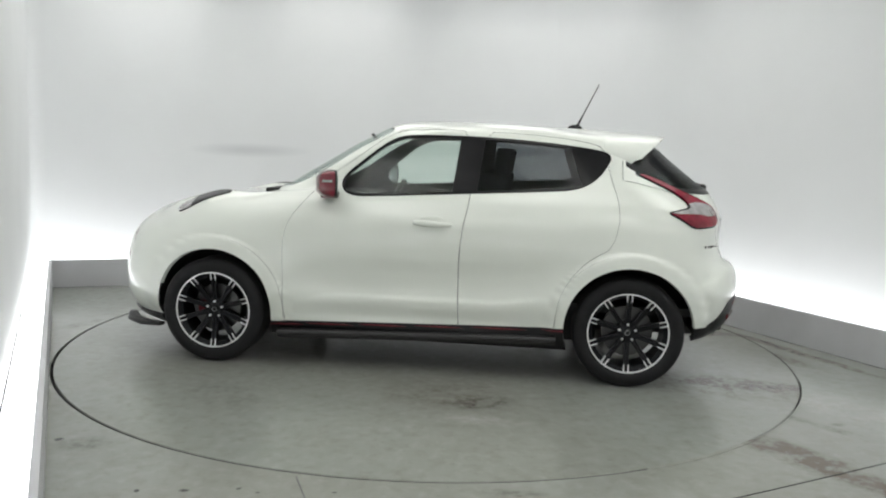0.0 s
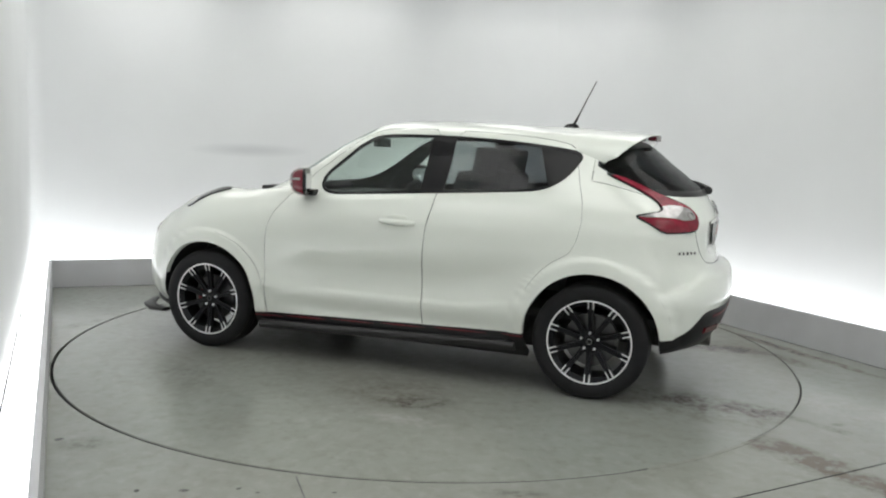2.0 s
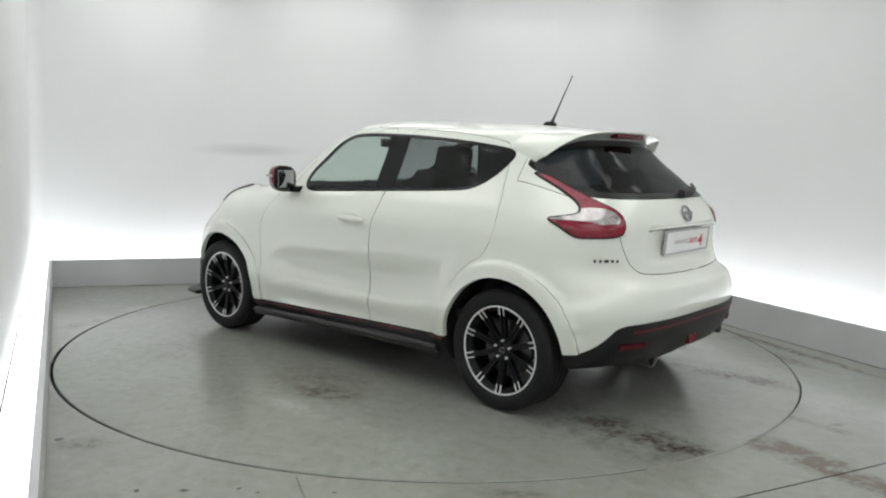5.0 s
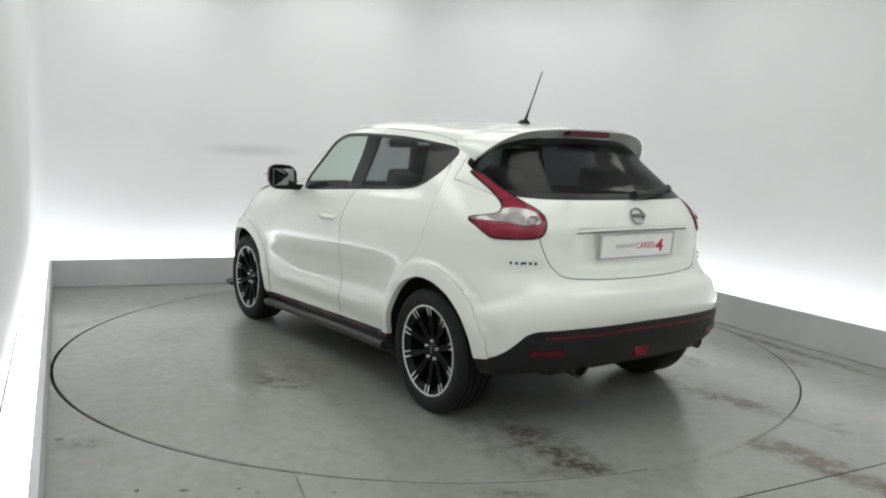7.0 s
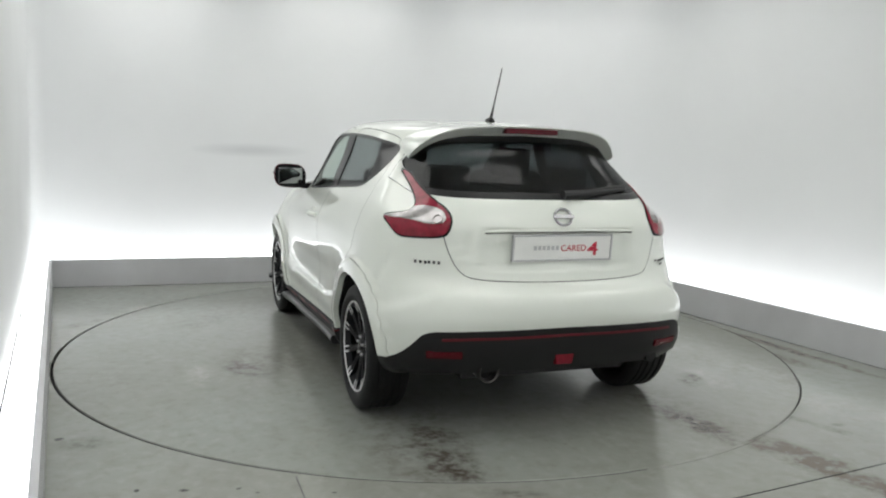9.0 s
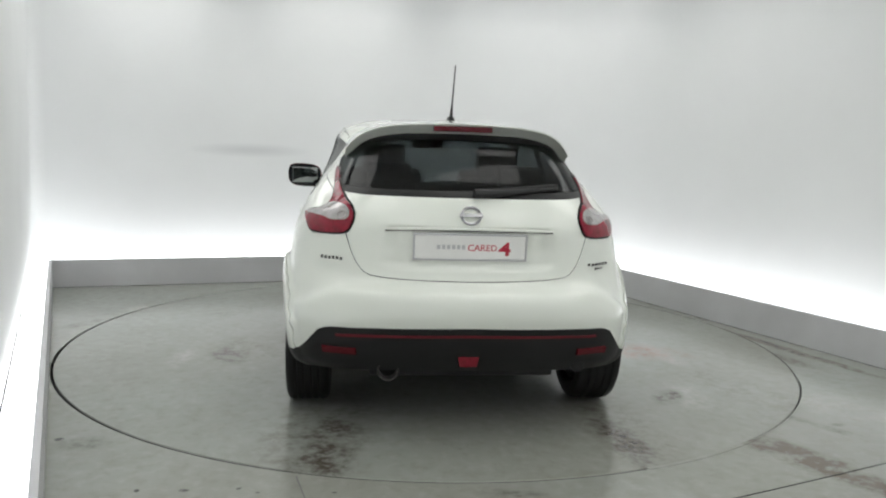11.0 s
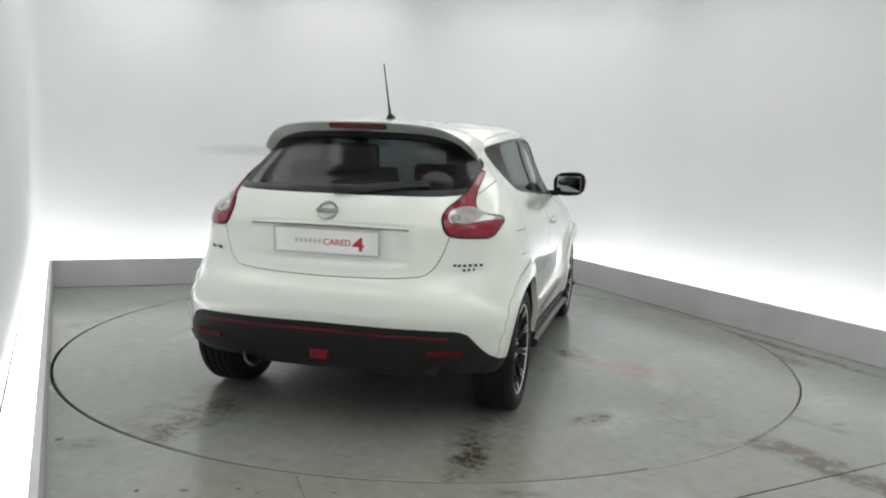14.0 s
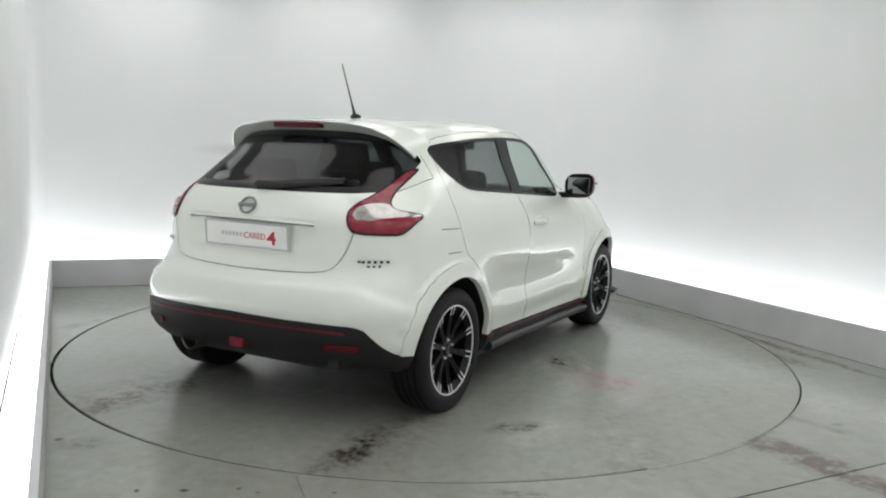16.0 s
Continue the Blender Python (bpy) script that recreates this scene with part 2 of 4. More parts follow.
def tube_bm(points, radius, sides=10, cap=True):
    """A round bar along points; radius a number or one for each point."""
    bm = bmesh.new()
    pts = [Vector(p) for p in points]
    rad = radius if isinstance(radius, (list, tuple)) else [radius] * len(pts)
    rings = []
    for i, p in enumerate(pts):
        d = (pts[min(i + 1, len(pts) - 1)] - pts[max(i - 1, 0)]).normalized()
        u = d.cross(Vector((0, 0, 1)) if abs(d.z) < 0.9 else Vector((1, 0, 0))).normalized()
        w = d.cross(u)
        rings.append([bm.verts.new(p + rad[i] * (math.cos(t) * u + math.sin(t) * w))
                      for t in (2 * math.pi * k / sides for k in range(sides))])
    for a, b in zip(rings, rings[1:]):
        for k in range(sides):
            bm.faces.new((a[k], a[(k + 1) % sides], b[(k + 1) % sides], b[k]))
    if cap:
        bm.faces.new(rings[0][::-1])
        bm.faces.new(rings[-1])
    return bm


def merge_bm(*bms):
    out = bmesh.new()
    for b in bms:
        me = bpy.data.meshes.new("scratch")
        b.to_mesh(me)
        b.free()
        out.from_mesh(me)
        bpy.data.meshes.remove(me)
    return out


# ---------------------------------------------------------------- the studio
TABLE_R = 2.4365
NB, NR, NL = Vector((-0.338, 0.941)), Vector((0.900, 0.436)), Vector((-0.905, -0.425))
NB.normalize(), NR.normalize(), NL.normalize()
# FRONT: assumed side behind the camera, unseen, set close so its glow fills the car
KERB_B, KERB_R, KERB_L, FRONT = 2.577, 2.527, 2.45, 7.2
KERB_H, LEDGE, LEDGE_L, CEIL = 0.25, 0.45, 0.16, 3.0
NF = -NB


def meet(n1, o1, n2, o2):
    d = n1.x * n2.y - n1.y * n2.x
    return ((o1 * n2.y - o2 * n1.y) / d, (n1.x * o2 - n2.x * o1) / d)


def ring_of(b, r, l, f):
    """Corners of the room for given distances of its four sides: back-left, back-right, front-right, front-left."""
    return [meet(NB, b, NL, l), meet(NB, b, NR, r), meet(NF, f, NR, r), meet(NF, f, NL, l)]


INNER = ring_of(KERB_B, KERB_R, KERB_L, FRONT - 0.45)
WALL_IN = ring_of(KERB_B + LEDGE, KERB_R + LEDGE, KERB_L + LEDGE_L, FRONT)
WALL_OUT = ring_of(KERB_B + LEDGE + 0.15, KERB_R + LEDGE + 0.15, KERB_L + LEDGE_L + 0.15, FRONT + 0.15)
KERB_OUT = ring_of(KERB_B + 0.05, KERB_R + 0.05, KERB_L + 0.03, FRONT - 0.40)


def build_floor():
    bm = bmesh.new()
    n = 128
    circle = [bm.verts.new(((TABLE_R + 0.0070) * math.cos(2 * math.pi * k / n) - 0.0032, (TABLE_R + 0.0070) * math.sin(2 * math.pi * k / n) - 0.0024, 0))
              for k in range(n)]
    corners = [Vector(p) for p in WALL_OUT]
    rim = []
    for k in range(n):
        d = Vector((math.cos(2 * math.pi * k / n), math.sin(2 * math.pi * k / n)))
        best = 1e9
        for nn, off in ((NB, KERB_B + LEDGE + 0.15), (NR, KERB_R + LEDGE + 0.15), (NL, KERB_L + LEDGE_L + 0.15), (NF, FRONT + 0.15)):
            q = d.dot(nn)
            if q > 1e-6:
                best = min(best, off / q)
        rim.append(bm.verts.new((d.x * best, d.y * best, 0)))
    for k in range(n):
        bm.faces.new((circle[k], rim[k], rim[(k + 1) % n], circle[(k + 1) % n]))
    for c in corners:
        a = math.atan2(c.y, c.x) % (2 * math.pi)
        k = int(a / (2 * math.pi / n)) % n
        v = bm.verts.new((c.x, c.y, 0))
        bm.faces.new((rim[k], v, rim[(k + 1) % n]))
    r = bmesh.ops.extrude_face_region(bm, geom=bm.faces[:])
    bmesh.ops.translate(bm, verts=[v for v in r["geom"] if isinstance(v, bmesh.types.BMVert)], vec=(0, 0, -0.15))
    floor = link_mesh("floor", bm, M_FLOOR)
    tagged(floor, "satin grey painted concrete floor with stains round the turntable", "floor", kind="structure")
    pit = link_mesh("floor_pit", prism_bm([(2.7 * math.cos(t), 2.7 * math.sin(t)) for t in (math.pi * k / 32 for k in range(64))],
                                           -0.3, -0.16), M_PIT)
    tagged(pit, "dark pit under the turntable", "pit", kind="structure")
    # saw-cut joints in the floor
    for a, b, half, mat in (((-0.535, -2.42), (-0.20, -3.4), .0025, M_JOINT_SHADE), ((1.02, -2.63), (2.35, -1.98), .0028, M_PIT)):
        a, b = Vector(a), Vector(b)
        w = (b - a).orthogonal().normalized() * half
        j = link_mesh("floor_joint", prism_bm([tuple(a - w), tuple(b - w), tuple(b + w), tuple(a + w)], -0.004, 0.0015), mat)
        tagged(j, "thin dark saw-cut joint in the floor", "joint", kind="structure")


def build_ring_dirt():
    """Old paint and dirt that fill the joint round the turntable along two stretches."""
    for a0, a1, r0, r1 in ((-66.5, -49.0, -.006, .016), (-49.0, -31.0, .0025, .014), (-19.0, 25.0, -.003, .014), (25.0, 62.0, .0015, .014)):
        n = int((a1 - a0) * 1.5)
        rows = [[((TABLE_R + r) * math.cos(t), (TABLE_R + r) * math.sin(t)) for t in (radians(a0 + (a1 - a0) * k / n) for k in range(n + 1))] for r in (r0, r1)]
        d = link_mesh("joint_filling", prism_bm(rows[0] + rows[1][::-1], .0006, .002), M_FLOOR)
        tagged(d, "grey paint filling the joint round the turntable", "joint", kind="structure")


def build_table():
    bm = bmesh.new()
    n = 160
    rings = []
    for r, z in ((0.4, 0), (1.2, 0), (2.0, 0), (TABLE_R - 0.010, 0), (TABLE_R - 0.006, -0.004), (TABLE_R - 0.006, -0.14)):
        rings.append([bm.verts.new((r * math.cos(2 * math.pi * k / n), r * math.sin(2 * math.pi * k / n), z)) for k in range(n)])
    bm.faces.new(rings[0])
    for a, b in zip(rings, rings[1:]):
        for k in range(n):
            bm.faces.new((a[k], b[k], b[(k + 1) % n], a[(k + 1) % n]))
    bm.faces.new(rings[-1][::-1])
    t = new("turntable")
    part("deck", bm, M_TABLE, t, smooth=False)
    edge = spin_bm([(TABLE_R - .001, -.002), (TABLE_R + .002, -.004), (TABLE_R + .002, -.05), (TABLE_R - .004, -.05)], 160)
    bmesh.ops.transform(edge, matrix=Matrix.Rotation(math.pi / 2, 4, "X"), verts=edge.verts)
    part("edge_band", edge, M_GREY, t, "dark steel edge band", smooth=False)
    return tagged(t, "round grey painted turntable with tyre stains, flush with the floor", "turntable")


def rounded_corner(p, q, r, radius, n=14):
    """Plan points of a rounded inside corner at q between the sides from p and to r."""
    p, q, r = Vector(p), Vector(q), Vector(r)
    u, w = (p - q).normalized(), (r - q).normalized()
    half = u.angle(w) / 2
    reach = radius / math.tan(half)
    centre = q + (u + w).normalized() * (radius / math.sin(half))
    a, b = q + u * reach - centre, q + w * reach - centre
    turn = a.angle_signed(b)
    return [centre + Matrix.Rotation(-turn * k / n, 2) @ a for k in range(n + 1)]


def wall_between(name, inside, outside, words):
    bm = bmesh.new()
    levels = [(0.004, 0.0)]
    rad = 0.40
    for k in range(9):
        a = math.pi / 2 * k / 8
        levels.append((CEIL - rad + rad * math.sin(a), rad * (1 - math.cos(a))))
    grid = []
    for k, (p, o) in enumerate(zip(inside, outside)):
        p, o = Vector(p), Vector(o)
        away = (p - o).normalized()
        col = [bm.verts.new((*(p + away * inset), z)) for z, inset in levels]
        grid.append((col, bm.verts.new((*o, 0.004)), bm.verts.new((*o, CEIL))))
    for (a, al, ah), (b, bl, bh) in zip(grid, grid[1:]):
        for i in range(len(a) - 1):
            bm.faces.new((a[i], b[i], b[i + 1], a[i + 1]))
        bm.faces.new((al, ah, bh, bl))
        bm.faces.new((a[-1], b[-1], bh, ah))
        bm.faces.new((a[0], al, bl, b[0]))
    for col, lo, hi in (grid[0], grid[-1]):
        bm.faces.new(col + [hi, lo])
    tagged(link_mesh(name, bm, M_WALL, smooth=True), words, "wall", kind="structure")


def build_walls():
    arc = rounded_corner(WALL_IN[0], WALL_IN[1], WALL_IN[2], 1.5)
    grow = [a + (Vector(WALL_OUT[1]) - Vector(WALL_IN[1])) * 0.9 for a in arc]
    small = rounded_corner(WALL_IN[3], WALL_IN[0], WALL_IN[1], 0.12, 6)
    small_out = [a + (Vector(WALL_OUT[0]) - Vector(WALL_IN[0])) for a in small]
    wall_between("wall_back", small + arc[:8], small_out + grow[:8], "white painted studio wall curving round behind the turntable")
    wall_between("wall_right", arc[7:] + [WALL_IN[2]], grow[7:] + [WALL_OUT[2]], "white painted studio wall beside the turntable")
    wall_between("wall_front", [WALL_IN[2], WALL_IN[3]], [WALL_OUT[2], WALL_OUT[3]], "white painted studio wall facing the back wall")
    wall_between("wall_left", [WALL_IN[3], small[0]], [WALL_OUT[3], small_out[0]], "white painted studio wall close beside the kerb")
    for i, nm in enumerate(("back", "right", "front", "left")):
        j = (i + 1) % 4
        k = link_mesh("kerb_" + nm, prism_bm([INNER[i], INNER[j], KERB_OUT[j], KERB_OUT[i]], 0.004, KERB_H), M_KERB)
        tagged(k, "low grey-white kerb hiding a light strip", "kerb", kind="structure")
        s = tagged(new("light_strip"), "glowing white light strip between kerb and wall", "light strip", group="light strips along the walls")
        part("tray", prism_bm([KERB_OUT[i], KERB_OUT[j], WALL_IN[j], WALL_IN[i]], 0.006, 0.1), M_CEIL, s, smooth=False)
        part("diffuser", prism_bm([KERB_OUT[i], KERB_OUT[j], WALL_IN[j], WALL_IN[i]], 0.1, KERB_H - 0.02), M_COVE_LEFT if nm == "left" else M_COVE, s, "glowing white diffuser", smooth=False)
    c = link_mesh("ceiling", prism_bm(WALL_OUT, CEIL + 0.002, CEIL + 0.2), M_CEIL)
    tagged(c, "white painted studio ceiling", "ceiling", kind="structure")


def build_ceiling_lights():
    turn = math.degrees(math.atan2(NB.y, NB.x)) - 90
    made = None
    for i in range(3):
        # the last row, behind the camera, is an unseen fill added for the car's near side
        for j in range(5):
            m = pose(0, 0, 0, 0, 0, turn) @ pose(-1.9 + 1.9 * i, 2.2 - 2.1 * j, CEIL - 0.03)
            if made is None:
                made = tagged(new("ceiling_light"), "flat white ceiling light panel", "ceiling light", group="ceiling light panels")
                part("frame", merge_bm(box_bm((-0.62, -0.72, 0), (-0.60, 0.72, 0.03)), box_bm((0.60, -0.72, 0), (0.62, 0.72, 0.03)),
                                       box_bm((-0.60, -0.72, 0), (0.60, -0.70, 0.03)), box_bm((-0.60, 0.70, 0), (0.60, 0.72, 0.03))),
                     M_CEIL, made, smooth=False)
                part("diffuser", box_bm((-0.598, -0.698, 0.006), (0.598, 0.698, 0.024)), M_PANEL, made, "glowing white diffuser", smooth=False)
                made.matrix_basis = m
            else:
                copy_thing(made, m)


build_floor()
build_ring_dirt()
turntable = build_table()
build_walls()
build_ceiling_lights()

# ---------------------------------------------------------------- the car's shell
class Sheet:
    """A triangle sheet with smooth normals."""

    def __init__(self, v, n, f):
        self.v, self.n, self.f = v, n, f

    def split(self, g):
        """Cuts along g = 0; g(points) or values. Returns the sheet where g < 0 and the rest."""
        val = np.array(g(self.v), float)
        val[np.abs(val) < 1e-6] = 1e-6
        neg = val < 0
        fn = neg[self.f].sum(1)
        ins, out = self.f[fn == 3].tolist(), self.f[fn == 0].tolist()
        v, n, seen = self.v.tolist(), self.n.tolist(), {}

        def mid(a, b):
            key = (a, b) if a < b else (b, a)
            if key not in seen:
                t = val[key[0]] / (val[key[0]] - val[key[1]])
                seen[key] = len(v)
                v.append((self.v[key[0]] * (1 - t) + self.v[key[1]] * t).tolist())
                q = self.n[key[0]] * (1 - t) + self.n[key[1]] * t
                n.append((q / (np.linalg.norm(q) + 1e-12)).tolist())
            return seen[key]

        for tri in self.f[(fn == 1) | (fn == 2)].tolist():
            lone_neg = neg[tri].sum() == 1
            k = next(i for i in range(3) if neg[tri[i]] == lone_neg)
            a, b, c = tri[k], tri[(k + 1) % 3], tri[(k + 2) % 3]
            p, q = mid(a, b), mid(a, c)
            one, two = ([a, p, q],), ([p, b, c], [p, c, q])
            (ins if lone_neg else out).extend(one)
            (out if lone_neg else ins).extend(two)
        v, n = np.array(v), np.array(n)
        return Sheet(v, n, np.array(ins, int).reshape(-1, 3)).tidy(), Sheet(v, n, np.array(out, int).reshape(-1, 3)).tidy()

    def tidy(self):
        used, inv = np.unique(self.f, return_inverse=True)
        return Sheet(self.v[used], self.n[used], inv.reshape(-1, 3))

    def mirrored(self):
        s = np.array((1, -1, 1))
        return Sheet(self.v * s, self.n * s, self.f[:, ::-1])

    def both(self):
        """Joined with its mirror image across y = 0."""
        m = self.mirrored()
        v, n = np.vstack((self.v, m.v)), np.vstack((self.n, m.n))
        f = np.vstack((self.f, m.f + len(self.v)))
        key = np.round(v, 5) + 0.0
        _, first, inv = np.unique(key, axis=0, return_index=True, return_inverse=True)
        inv = inv.reshape(-1)
        f = inv[f]
        f = f[(f[:, 0] != f[:, 1]) & (f[:, 1] != f[:, 2]) & (f[:, 0] != f[:, 2])]
        n = n[first]
        n[np.abs(v[first][:, 1]) < 1e-4, 1] = 0
        return Sheet(v[first], n, f).tidy()

    def pushed(self, d):
        return Sheet(self.v + self.n * d, self.n, self.f)


def sheet_part(name, sheet, mats, parent, label="", thick=0.012):
    """A sheet given real thickness (its inner side takes the second material)."""
    v, n, f = sheet.v, sheet.n, sheet.f
    k = len(v)
    edges = {}
    for a, b, c in f.tolist():
        for e in ((a, b), (b, c), (c, a)):
            edges[e] = 1
    rim = [(a, b) for a, b in edges if (b, a) not in edges]
    verts = np.vstack((v, v - n * thick))
    faces = f.tolist() + (f[:, ::-1] + k).tolist() + [[b, a, a + k, b + k] for a, b in rim]
    me = bpy.data.meshes.new(name)
    me.from_pydata(verts.tolist(), [], faces)
    mats = mats if isinstance(mats, (list, tuple)) else (mats, mats)
    for m in mats:
        me.materials.append(m)
    inner = np.zeros(len(faces), int)
    inner[len(f):] = 1
    me.polygons.foreach_set("material_index", inner)
    me.polygons.foreach_set("use_smooth", np.ones(len(faces), bool))
    loops = []
    for i, fc in enumerate(faces):
        if i < len(f):
            loops += [n[q] for q in fc]
        elif i < 2 * len(f):
            loops += [-n[q - k] for q in fc]
        else:
            a, b = verts[fc[0]], verts[fc[1]]
            w = np.cross(b - a, verts[fc[2]] - b)
            w = w / (np.linalg.norm(w) + 1e-12)
            loops += [w] * 4
    me.update()
    me.normals_split_custom_set([tuple(q) for q in loops])
    ob = new(name, me)
    ob.parent = parent
    if label:
        tagged(ob, label)
    return ob


def slopes(x, y):
    h, d = np.diff(x), np.diff(y) / np.diff(x)
    m = np.zeros_like(y)
    m[0], m[-1] = d[0], d[-1]
    for i in range(1, len(x) - 1):
        if d[i - 1] * d[i] > 0:
            w1, w2 = 2 * h[i] + h[i - 1], h[i] + 2 * h[i - 1]
            m[i] = (w1 + w2) / (w1 / d[i - 1] + w2 / d[i])
    return m


def through_points(x, y, q):
    """Monotone cubic curve through (x, y), held flat outside."""
    x, y, q = np.array(x, float), np.array(y, float), np.clip(q, x[0], x[-1])
    m = slopes(x, y)
    i = np.clip(np.searchsorted(x, q, side="right") - 1, 0, len(x) - 2)
    h = x[i + 1] - x[i]
    t = (q - x[i]) / h
    return ((2 * t**3 - 3 * t**2 + 1) * y[i] + (t**3 - 2 * t**2 + t) * h * m[i] + (-2 * t**3 + 3 * t**2) * y[i + 1] + (t**3 - t**2) * h * m[i + 1])


# Level lines of the shell, from sill to roof ridge. tail, nose: (x, z) on the centre line; lengths and roundness of the
# two end caps; side: (x, half width, z) along the flank.
LEVELS = [
    dict(tail=(-1.885, .325), nose=(1.93, .19), caps=(.45, 3.2, .75, 2.4), side=[(-1.7, .77, .30), (-1.27, .80, .20), (0, .80, .20), (1.27, .80, .20), (1.7, .76, .19)]),
    dict(tail=(-1.925, .390), nose=(2.05, .26), caps=(.45, 3.2, .78, 2.4), side=[(-1.7, .81, .335), (-1.27, .85, .28), (-.8, .85, .27), (.85, .85, .27), (1.27, .85, .27), (1.7, .80, .25)]),
    dict(tail=(-1.953, .445), nose=(2.11, .36), caps=(.46, 3.0, .80, 2.4), side=[(-1.7, .83, .38), (-1.27, .875, .36), (-.8, .855, .345), (-.2, .845, .34), (.4, .845, .34), (.85, .86, .34), (1.27, .875, .35), (1.7, .83, .34)]),
    dict(tail=(-1.975, .52), nose=(2.125, .48), caps=(.48, 2.9, .82, 2.4), side=[(-1.7, .84, .47), (-1.27, .89, .47), (-.8, .872, .45), (-.2, .862, .425), (.4, .862, .425), (.85, .874, .45), (1.27, .89, .47), (1.7, .84, .46)]),
    dict(tail=(-1.99, .60), nose=(2.12, .60), caps=(.50, 2.8, .84, 2.3), side=[(-1.7, .84, .57), (-1.27, .893, .60), (-.8, .862, .58), (-.2, .849, .53), (.4, .849, .52), (.85, .862, .55), (1.27, .893, .60), (1.7, .845, .58)]),
    dict(tail=(-1.965, .69), nose=(2.09, .72), caps=(.52, 2.7, .85, 2.3), side=[(-1.7, .825, .68), (-1.27, .888, .72), (-.8, .862, .70), (-.2, .855, .655), (.4, .855, .65), (.85, .862, .67), (1.27, .886, .71), (1.7, .835, .70)]),
    dict(tail=(-1.895, .745), nose=(2.03, .81), caps=(.50, 2.7, .85, 2.3), side=[(-1.7, .80, .79), (-1.27, .868, .83), (-.8, .868, .81), (-.2, .866, .79), (.4, .864, .79), (.85, .866, .80), (1.27, .868, .81), (1.7, .81, .79)]),
    dict(tail=(-1.87, .87), nose=(1.95, .875), caps=(.46, 2.7, .85, 2.3), side=[(-1.7, .775, .91), (-1.27, .845, .95), (-.8, .858, .93), (-.2, .862, .92), (.4, .856, .91), (.85, .845, .91), (1.27, .83, .89), (1.7, .765, .86)]),
    dict(tail=(-1.868, 1.0), nose=(1.83, .935), caps=(.44, 2.7, .85, 2.4), side=[(-1.7, .74, 1.01), (-1.27, .80, 1.06), (-.8, .815, 1.05), (-.2, .812, 1.04), (.4, .805, 1.02), (.85, .785, 1.0), (1.27, .76, .97), (1.6, .70, .925)]),
    dict(tail=(-1.81, 1.125), nose=(1.60, .995), caps=(.42, 2.8, .80, 2.6), side=[(-1.6, .668, 1.10), (-1.27, .738, 1.15), (-.8, .763, 1.13), (-.2, .77, 1.10), (.4, .768, 1.07), (.85, .72, 1.06), (1.2, .68, 1.03), (1.4, .64, 1.0)]),
    dict(tail=(-1.70, 1.215), nose=(1.05, 1.07), caps=(.44, 2.6, .50, 3.0), side=[(-1.4, .628, 1.22), (-1.2, .668, 1.235), (-.8, .725, 1.215), (-.2, .738, 1.18), (.4, .73, 1.14), (.7, .69, 1.10)]),
    dict(tail=(-1.56, 1.325), nose=(.78, 1.205), caps=(.42, 2.7, .40, 3.2), side=[(-1.3, .582, 1.32), (-1.13, .610, 1.34), (-.8, .675, 1.325), (-.2, .69, 1.305), (.3, .68, 1.27), (.45, .67, 1.24)]),
    dict(tail=(-1.42, 1.43), nose=(.47, 1.39), caps=(.36, 3.0, .38, 3.2), side=[(-1.2, .540, 1.405), (-.8, .628, 1.425), (-.2, .645, 1.445), (.1, .64, 1.43), (.2, .63, 1.415)]),
    dict(tail=(-1.30, 1.480), nose=(.27, 1.50), caps=(.36, 2.8, .36, 3.0), side=[(-1.1, .50, 1.465), (-.8, .575, 1.472), (-.2, .595, 1.492), (.0, .58, 1.482)]),
    dict(tail=(-1.22, 1.502), nose=(.15, 1.530), caps=(.34, 2.6, .36, 2.8), side=[(-1.0, .42, 1.488), (-.7, .47, 1.508), (-.2, .48, 1.522), (-.1, .47, 1.52)]),
    dict(tail=(-1.10, 1.519), nose=(.02, 1.541), caps=(.34, 2.4, .36, 2.6), side=[(-.9, .24, 1.519), (-.5, .25, 1.535), (-.2, .25, 1.542), (-.15, .24, 1.542)]),
    dict(tail=(-1.00, 1.524), nose=(-.05, 1.545), caps=(.34, 2.4, .36, 2.6), side=[(-.8, .0, 1.532), (-.5, .0, 1.541), (-.3, .0, 1.545)]),
]


def level_line(d, n_cap=26, n_mid=96):
    lr, er, lf, ef = d["caps"]
    (xr, zr), (xf, zf) = d["tail"], d["nose"]
    sx, sy, sz = (np.array(c) for c in zip(*d["side"]))
    xa, xb = xr + lr, xf - lf
    ph = np.linspace(0, math.pi / 2, n_cap)
    e = 2 / er
    xs, ys = [xa - lr * np.cos(ph) ** e], [np.sin(ph) ** e]
    mid = np.linspace(xa, xb, n_mid)[1:-1]
    xs.append(mid), ys.append(np.ones_like(mid))
    ph, e = ph[::-1], 2 / ef
    xs.append(xb + lf * np.cos(ph) ** e), ys.append(np.sin(ph) ** e)
    x, y = np.concatenate(xs), np.concatenate(ys)
    y = y * through_points(sx, sy, x)
    keep = (sx > xr + 0.04) & (sx < xf - 0.04)
    kx, kz = np.r_[xr, sx[keep], xf], np.r_[zr, sz[keep], zf]
    return np.stack((x, y, through_points(kx, kz, x)), 1)


def smooth_step(a, b, x):
    t = np.clip((x - a) / (b - a), 0, 1)
    return t * t * (3 - 2 * t)


